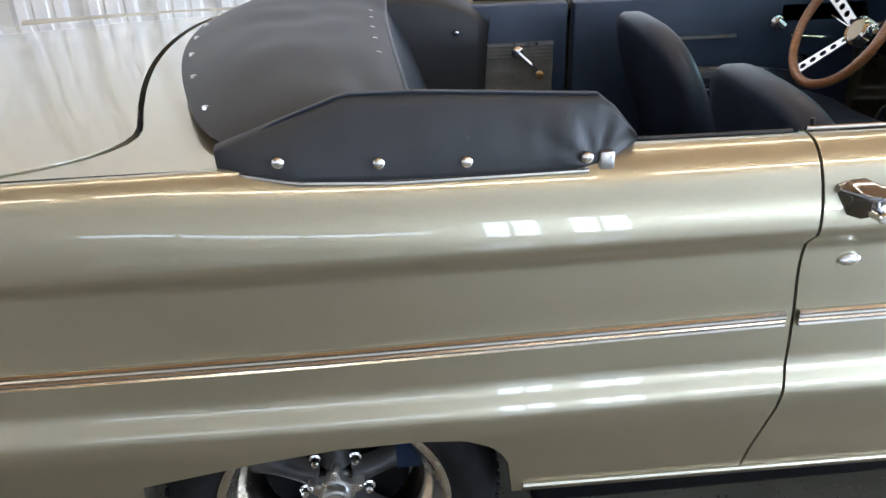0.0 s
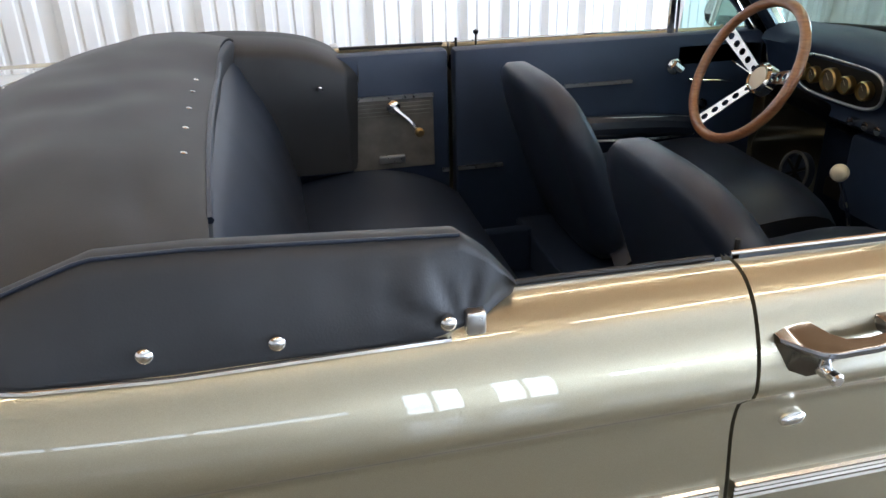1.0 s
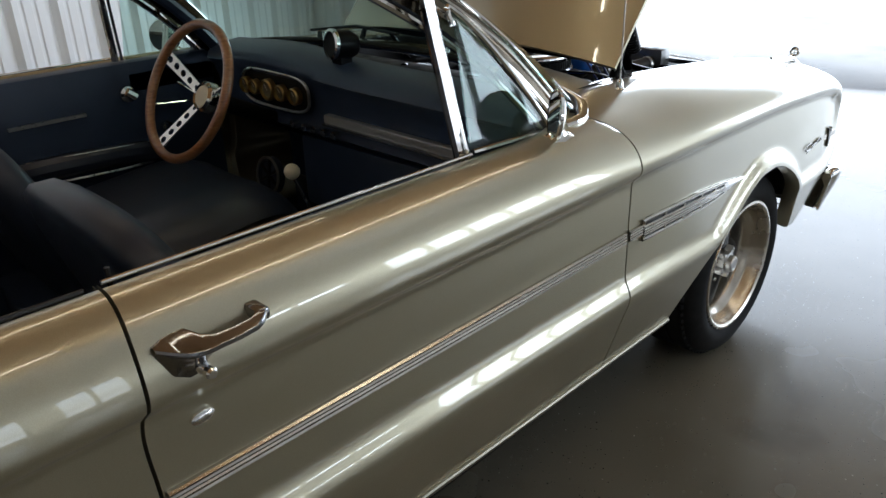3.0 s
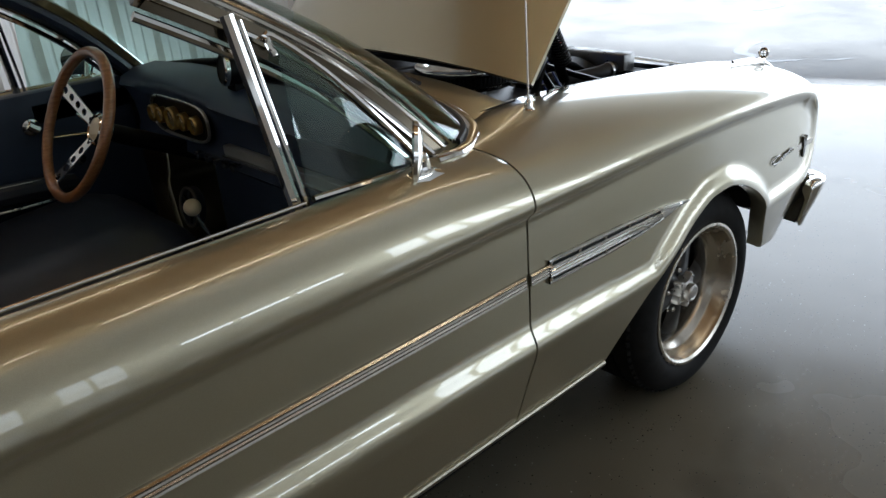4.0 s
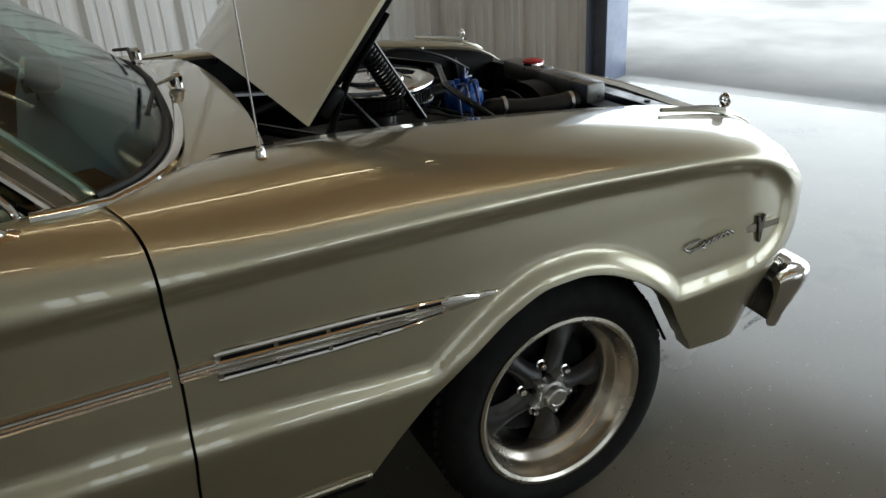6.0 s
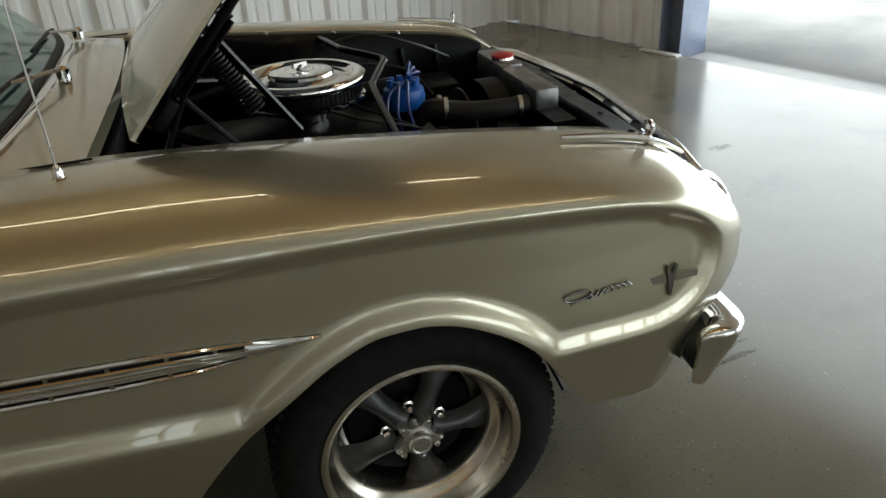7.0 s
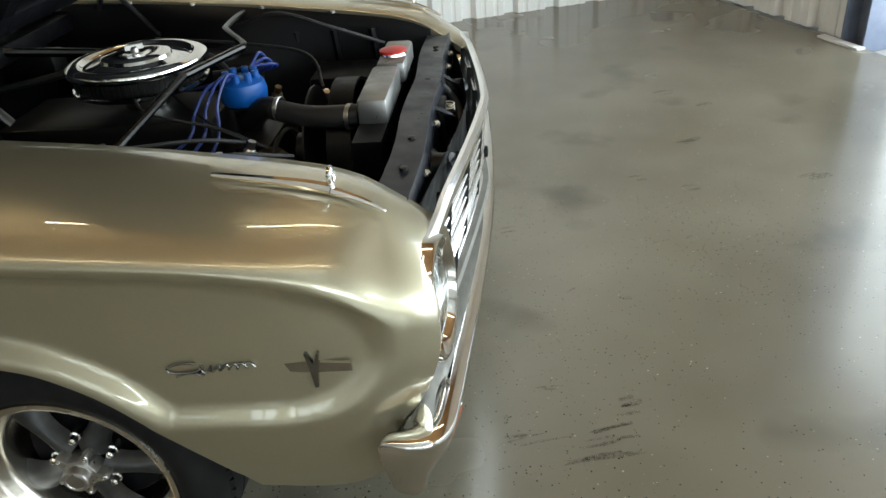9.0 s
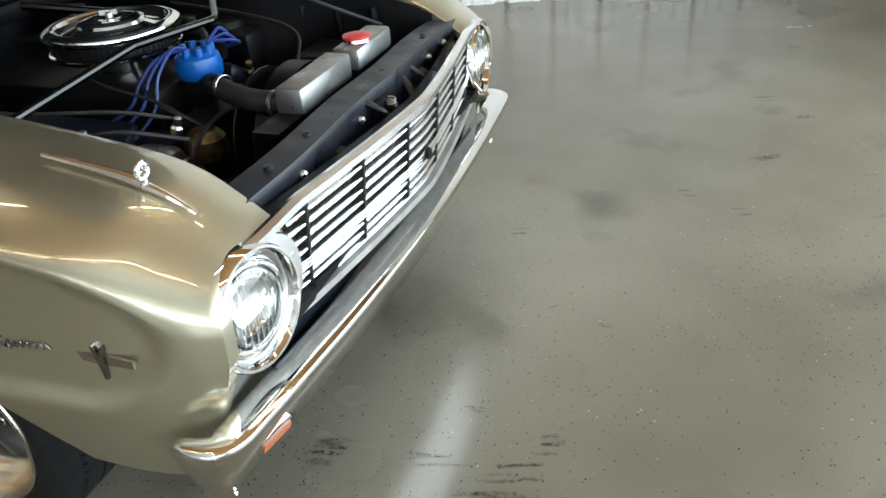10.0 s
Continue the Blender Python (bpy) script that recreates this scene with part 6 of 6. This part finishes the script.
part("latch_brace", tube(curve_pts([(0.685, 0.20, 0.795), (0.74, 0.22, 0.74), (0.75, 0.26, 0.66)], 16), 0.010, 8, flat=0.6), NAVY, bay)
for y in (-0.40, -0.12, 0.33, 0.46):
    part("gusset", boxes(((0.665, y - 0.03, 0.70), (0.70, y + 0.03, 0.785)), bevel=0.008), NAVY, bay)
    part("bolt", lathe([(0.010, 0), (0.010, 0.006), (0.005, 0.012), (0, 0.012)], 8, pose(0.702, y, 0.765, 0, 60, 0)), STEEL, bay)
part("fan_belt", tube([(0.315, 0.15 * math.cos(q) - 0.10, 0.66 + 0.085 * math.sin(q)) for q in np.linspace(0, 2 * math.pi, 33)[:-1]], 0.006, 6, closed=True), RUBBER, engine)
for k, (x, y, z) in enumerate(((0.27, -0.22, 0.74), (0.24, 0.16, 0.75), (0.36, 0.22, 0.72), (-0.30, -0.32, 0.80))):
    part("fitting", lathe([(0.012, 0), (0.016, 0.01), (0.016, 0.02), (0.010, 0.026), (0.010, 0.045), (0, 0.047)], 6, pose(x, y, z, 15 * k, 20, 0)), OLDBRASS if k % 2 else STEEL, engine)
for p in ([(0.27, -0.22, 0.78), (0.18, -0.30, 0.82), (-0.05, -0.40, 0.84), (-0.35, -0.42, 0.86)], [(0.36, 0.22, 0.76), (0.30, 0.34, 0.82), (0.10, 0.42, 0.84), (-0.2, 0.46, 0.86)], [(0.42, -0.36, 0.80), (0.30, -0.44, 0.84), (0.14, -0.46, 0.80)]):
    part("cable", tube(curve_pts(p, 20), 0.005, 6), RUBBER, bay)
part("splash_pan", boxes(((0.66, -0.60, 0.56), (0.76, 0.60, 0.58))), BLACKPAINT, bay, smooth=False)

# ------------------------------------------------ grille, lamps, bumper
def gx(y):
    return 0.822 - 0.082 * (abs(y) / 0.66) ** 1.3


grille = new("grille")
grille.parent = car
tagged(grille, "bright horizontal-bar grille in a shallow V")
GR = mat("anodised_grille", (0.88, 0.88, 0.87), 0.2, 1.0)
set_in(GR, "Roughness", ramp(GR, noise_tex(GR, 7, 4), [(0.3, grey(0.14)), (0.7, grey(0.26))]))


def lean(z):      # the grille face falls back towards its foot
    return 0.095 * (0.78 - z)


def gbar(z, h, d, y0=-0.56, y1=0.56, off=0.0, name="bar", material=GR):
    ys = np.linspace(y0, y1, 31)
    sec = [(-d, -h / 2)] + [(-0.4 * d + 0.4 * d * math.cos(q), h / 2 * math.sin(q)) for q in np.linspace(-math.pi / 2, math.pi / 2, 7)] + [(-d, h / 2)]
    rows = [[(gx(y) - lean(z) + off + o, y, z + dz) for o, dz in sec] for y in ys]
    return part(name, sheet(rows, close_v=True), material, grille, "", angle=50)


rows = []
for y in np.linspace(-0.68, 0.68, 49):
    rows.append([(gx(y) - 0.020, y, 0.776), (gx(y) - 0.014, y, 0.788), (gx(y) - 0.004, y, 0.790), (gx(y) + 0.006, y, 0.782), (gx(y) + 0.006, y, 0.768), (gx(y) - 0.02, y, 0.766)])
rows = [[(x, y, z - 0.020 * float(smooth01((abs(y) - 0.50) / 0.18))) for x, y, z in r] for r in rows]
for k in (0, -1):
    c = sum((Vector(q) for q in rows[k]), Vector()) / len(rows[k])
    lid = [tuple(Vector(q).lerp(c, 0.95)) for q in rows[k]]
    rows = [lid] + rows if k == 0 else rows + [lid]
part("top_rail", sheet(rows, close_v=True), GR, grille, "bright grille top rail", angle=25)
gbar(0.566, 0.014, 0.03, -0.56, 0.56, 0.004, "bottom_rail")
for k in range(4):
    gbar(0.746 - 0.0275 * k, 0.0125, 0.022)
for k in range(3):
    gbar(0.645 - 0.0085 * k, 0.005, 0.014, off=0.004)
for k in range(2):
    gbar(0.610 - 0.022 * k, 0.012, 0.020)
for y in np.linspace(-0.50, 0.50, 6):
    rows = [[(gx(y) - lean(z) + o, y + d, z) for o, d in ((-0.03, -0.004), (0.0015, -0.004), (0.0015, 0.004), (-0.03, 0.004))] for z in (0.57, 0.67, 0.77)]
    part("divider", sheet(rows, close_v=True), DARKMETAL, grille, smooth=False)
# black sheet added to darken the gaps between the bars as shade
rows = [[(gx(y) - 0.07, y, 0.56), (gx(y) - 0.05, y, 0.775)] for y in np.linspace(-0.61, 0.61, 31)]
part("grille_shadow_panel", sheet(rows), BLACKPAINT, grille, "black sheet for the shade behind the bars")
part("grille_emblem", lathe([(0.016, 0), (0.014, 0.008), (0, 0.010)], 16, pose(gx(0) - 0.010, 0.0, 0.640, 0, 90, 0)), BLACKPAINT, grille)


def headlight(s):
    h = new("headlight")
    h.parent = car
    tagged(h, "round sealed-beam headlight in a deep chrome bezel")
    p = Vector((0.748, s * 0.686, 0.652))
    m = look(p, p - Vector((0.99, s * 0.10, 0.05)))
    part("bezel", lathe([(0.124, -0.080), (0.122, -0.030), (0.117, 0.002), (0.113, 0.008), (0.108, 0.008), (0.104, 0.002), (0.100, -0.016), (0.094, -0.020)], 64, m), CHROME, h, "deep chrome bezel")
    part("retaining_ring", lathe([(0.101, -0.024), (0.100, -0.016), (0.095, -0.013), (0.091, -0.018)], 56, m), STEEL, h)
    part("reflector", lathe([(0.092, -0.020), (0.078, -0.045), (0.05, -0.065), (0.02, -0.075), (0, -0.076)], 48, m), CHROME, h)
    bm = lathe([(0.093, -0.018), (0.085, -0.009), (0.065, 0.000), (0.035, 0.006), (0, 0.008)], 48, m)
    part("lens", bm, LENS, h, "fluted clear lens")
    bm = bmesh.new()
    for k in range(-5, 6):
        w = math.sqrt(max(0, 0.080 ** 2 - (k * 0.014) ** 2))
        box(bm, (k * 0.014 - 0.003, -w, -0.0105 - 0.0004 * abs(k) ** 2), (k * 0.014 + 0.003, w, -0.0075 - 0.0004 * abs(k) ** 2), m)
    part("flutes", bm, LENS, h, smooth=False)
    # chrome door plate from the fender edge to the grille end
    rows = []
    for k in range(65):
        q = 2 * math.pi * k / 64
        cy, cz = math.cos(q), math.sin(q)
        oy = s * (0.680 + 0.136 * math.copysign(abs(cy) ** 0.75, cy))
        oz = 0.664 + 0.102 * math.copysign(abs(cz) ** 0.8, cz)
        iy, iz = s * (0.686 + 0.119 * cy), 0.652 + 0.113 * cz
        px = lambda y: 0.716 + (0.80 - abs(y)) * 0.17
        rows.append([(px(oy) - 0.06, oy, oz), (px(oy) - 0.004, oy, oz), (px(oy), oy + (iy - oy) * 0.12, oz + (iz - oz) * 0.12), (px(iy) + 0.002, iy, iz), (px(iy) - 0.03, iy, iz)])
    part("lamp_door", sheet(rows), CHROME, h, "chrome plate round the headlight", angle=40)
    for a in (20, 160, 265):
        ca, sa = math.cos(math.radians(a)), math.sin(math.radians(a))
        part("bezel_screw", lathe([(0.005, 0), (0.004, 0.003), (0, 0.004)], 10, pose(0.716 + (0.80 - abs(0.686 + 0.128 * ca)) * 0.17, s * (0.686 + 0.128 * ca), 0.655 + 0.105 * sa, 0, 90, 0)), STEEL, h)
    part("lamp_bucket", lathe([(0.124, -0.070), (0.12, -0.10), (0.05, -0.13), (0, -0.14)], 40, m), BLACKPAINT, h)


headlight(-1)
headlight(1)

# valance under the grille
def back_x(y):
    return float(curve1(abs(y), [0, 0.41, 0.65, 0.82, 0.86], [0.782, 0.745, 0.728, 0.712, 0.69]))


rows = []
for y in np.linspace(-0.782, 0.782, 51):
    x, g = back_x(y), min(gx(y), 0.84) if abs(y) < 0.55 else gx(0.55) - (abs(y) - 0.55) * 0.26
    k = float(smooth01((abs(y) - 0.64) / 0.14))      # corner returns to the fender nose
    row = [(g - 0.05, 0.566), (g - 0.006, 0.562), (g - 0.004, 0.554), ((g + x) / 2 - 0.022, 0.525), (x - 0.045, 0.49), (x - 0.065, 0.44), (x - 0.09, 0.38), (x - 0.12, 0.35)]
    rows.append([(a + (float(nose(z)) - 0.010 - a) * k, y, z) for a, z in row])
part("valance", sheet(rows, thick=-0.004), TRIMGREY, car, "grey valance under the grille", angle=50)

bumper = new("front_bumper")
bumper.parent = car
tagged(bumper, "chrome wrap-round front bumper")
half = [(0.635, -0.868, 0), (0.688, -0.882, 0), (0.735, -0.872, 0), (0.766, -0.830, 0), (0.778, -0.75, 0), (0.791, -0.61, 0), (0.806, -0.44, 0), (0.820, -0.22, 0)]
path = curve_pts(half + [(0.829, 0.0, 0)] + [(x - 0.036 * y, -y, 0) for x, y, z in half[::-1]], 112)      # stands slightly askew
sec = [(-0.078, 0.450), (-0.076, 0.470), (-0.064, 0.477), (-0.040, 0.481), (-0.014, 0.479), (-0.003, 0.473), (0.000, 0.465), (-0.003, 0.454), (-0.014, 0.422), (-0.032, 0.384), (-0.054, 0.345), (-0.070, 0.312), (-0.080, 0.300), (-0.088, 0.304)]
rows = []
for i, p in enumerate(path):
    d = (path[min(i + 1, 112)] - path[max(i - 1, 0)]).normalized()
    nrm = Vector((d.y, -d.x, 0))
    e = math.sqrt(max(0.0, 1 - (1 - min(1.0, min(i, 112 - i) / 6)) ** 2))
    wide = 0.45 + 0.55 * min(1.0, min(i, 112 - i) / 16)
    rows.append([tuple(p + nrm * (o * wide) + Vector((0, 0, 0.40 + (z - 0.40) * (0.80 + 0.20 * e)))) for o, z in sec])
for k in (0, -1):
    c = sum((Vector(q) for q in rows[k]), Vector()) / len(sec)
    lid = [tuple(Vector(q).lerp(c, 0.97)) for q in rows[k]]
    rows = [lid] + rows if k == 0 else rows + [lid]
part("bumper_blade", sheet(rows), CHROME, bumper, angle=40)
for s in (-1, 1):
    part("bumper_bracket", boxes(((0.60, s * 0.42 - 0.03, 0.37), (0.765, s * 0.42 + 0.03, 0.41)), bevel=0.006), BLACKPAINT, bumper)
    p = Vector((0.757, s * 0.735, 0.395))
    m = look(p, p - Vector((0.93, s * 0.19, -0.28)))
    part("turn_signal", boxes(((-0.045, -0.017, -0.008), (0.045, 0.017, 0.004)), bevel=0.005, m=m), CHROME, bumper, "small turn lamp")
    part("amber_lens", boxes(((-0.038, -0.012, 0.002), (0.038, 0.012, 0.007)), bevel=0.004, m=m), AMBER, bumper, "amber lens")
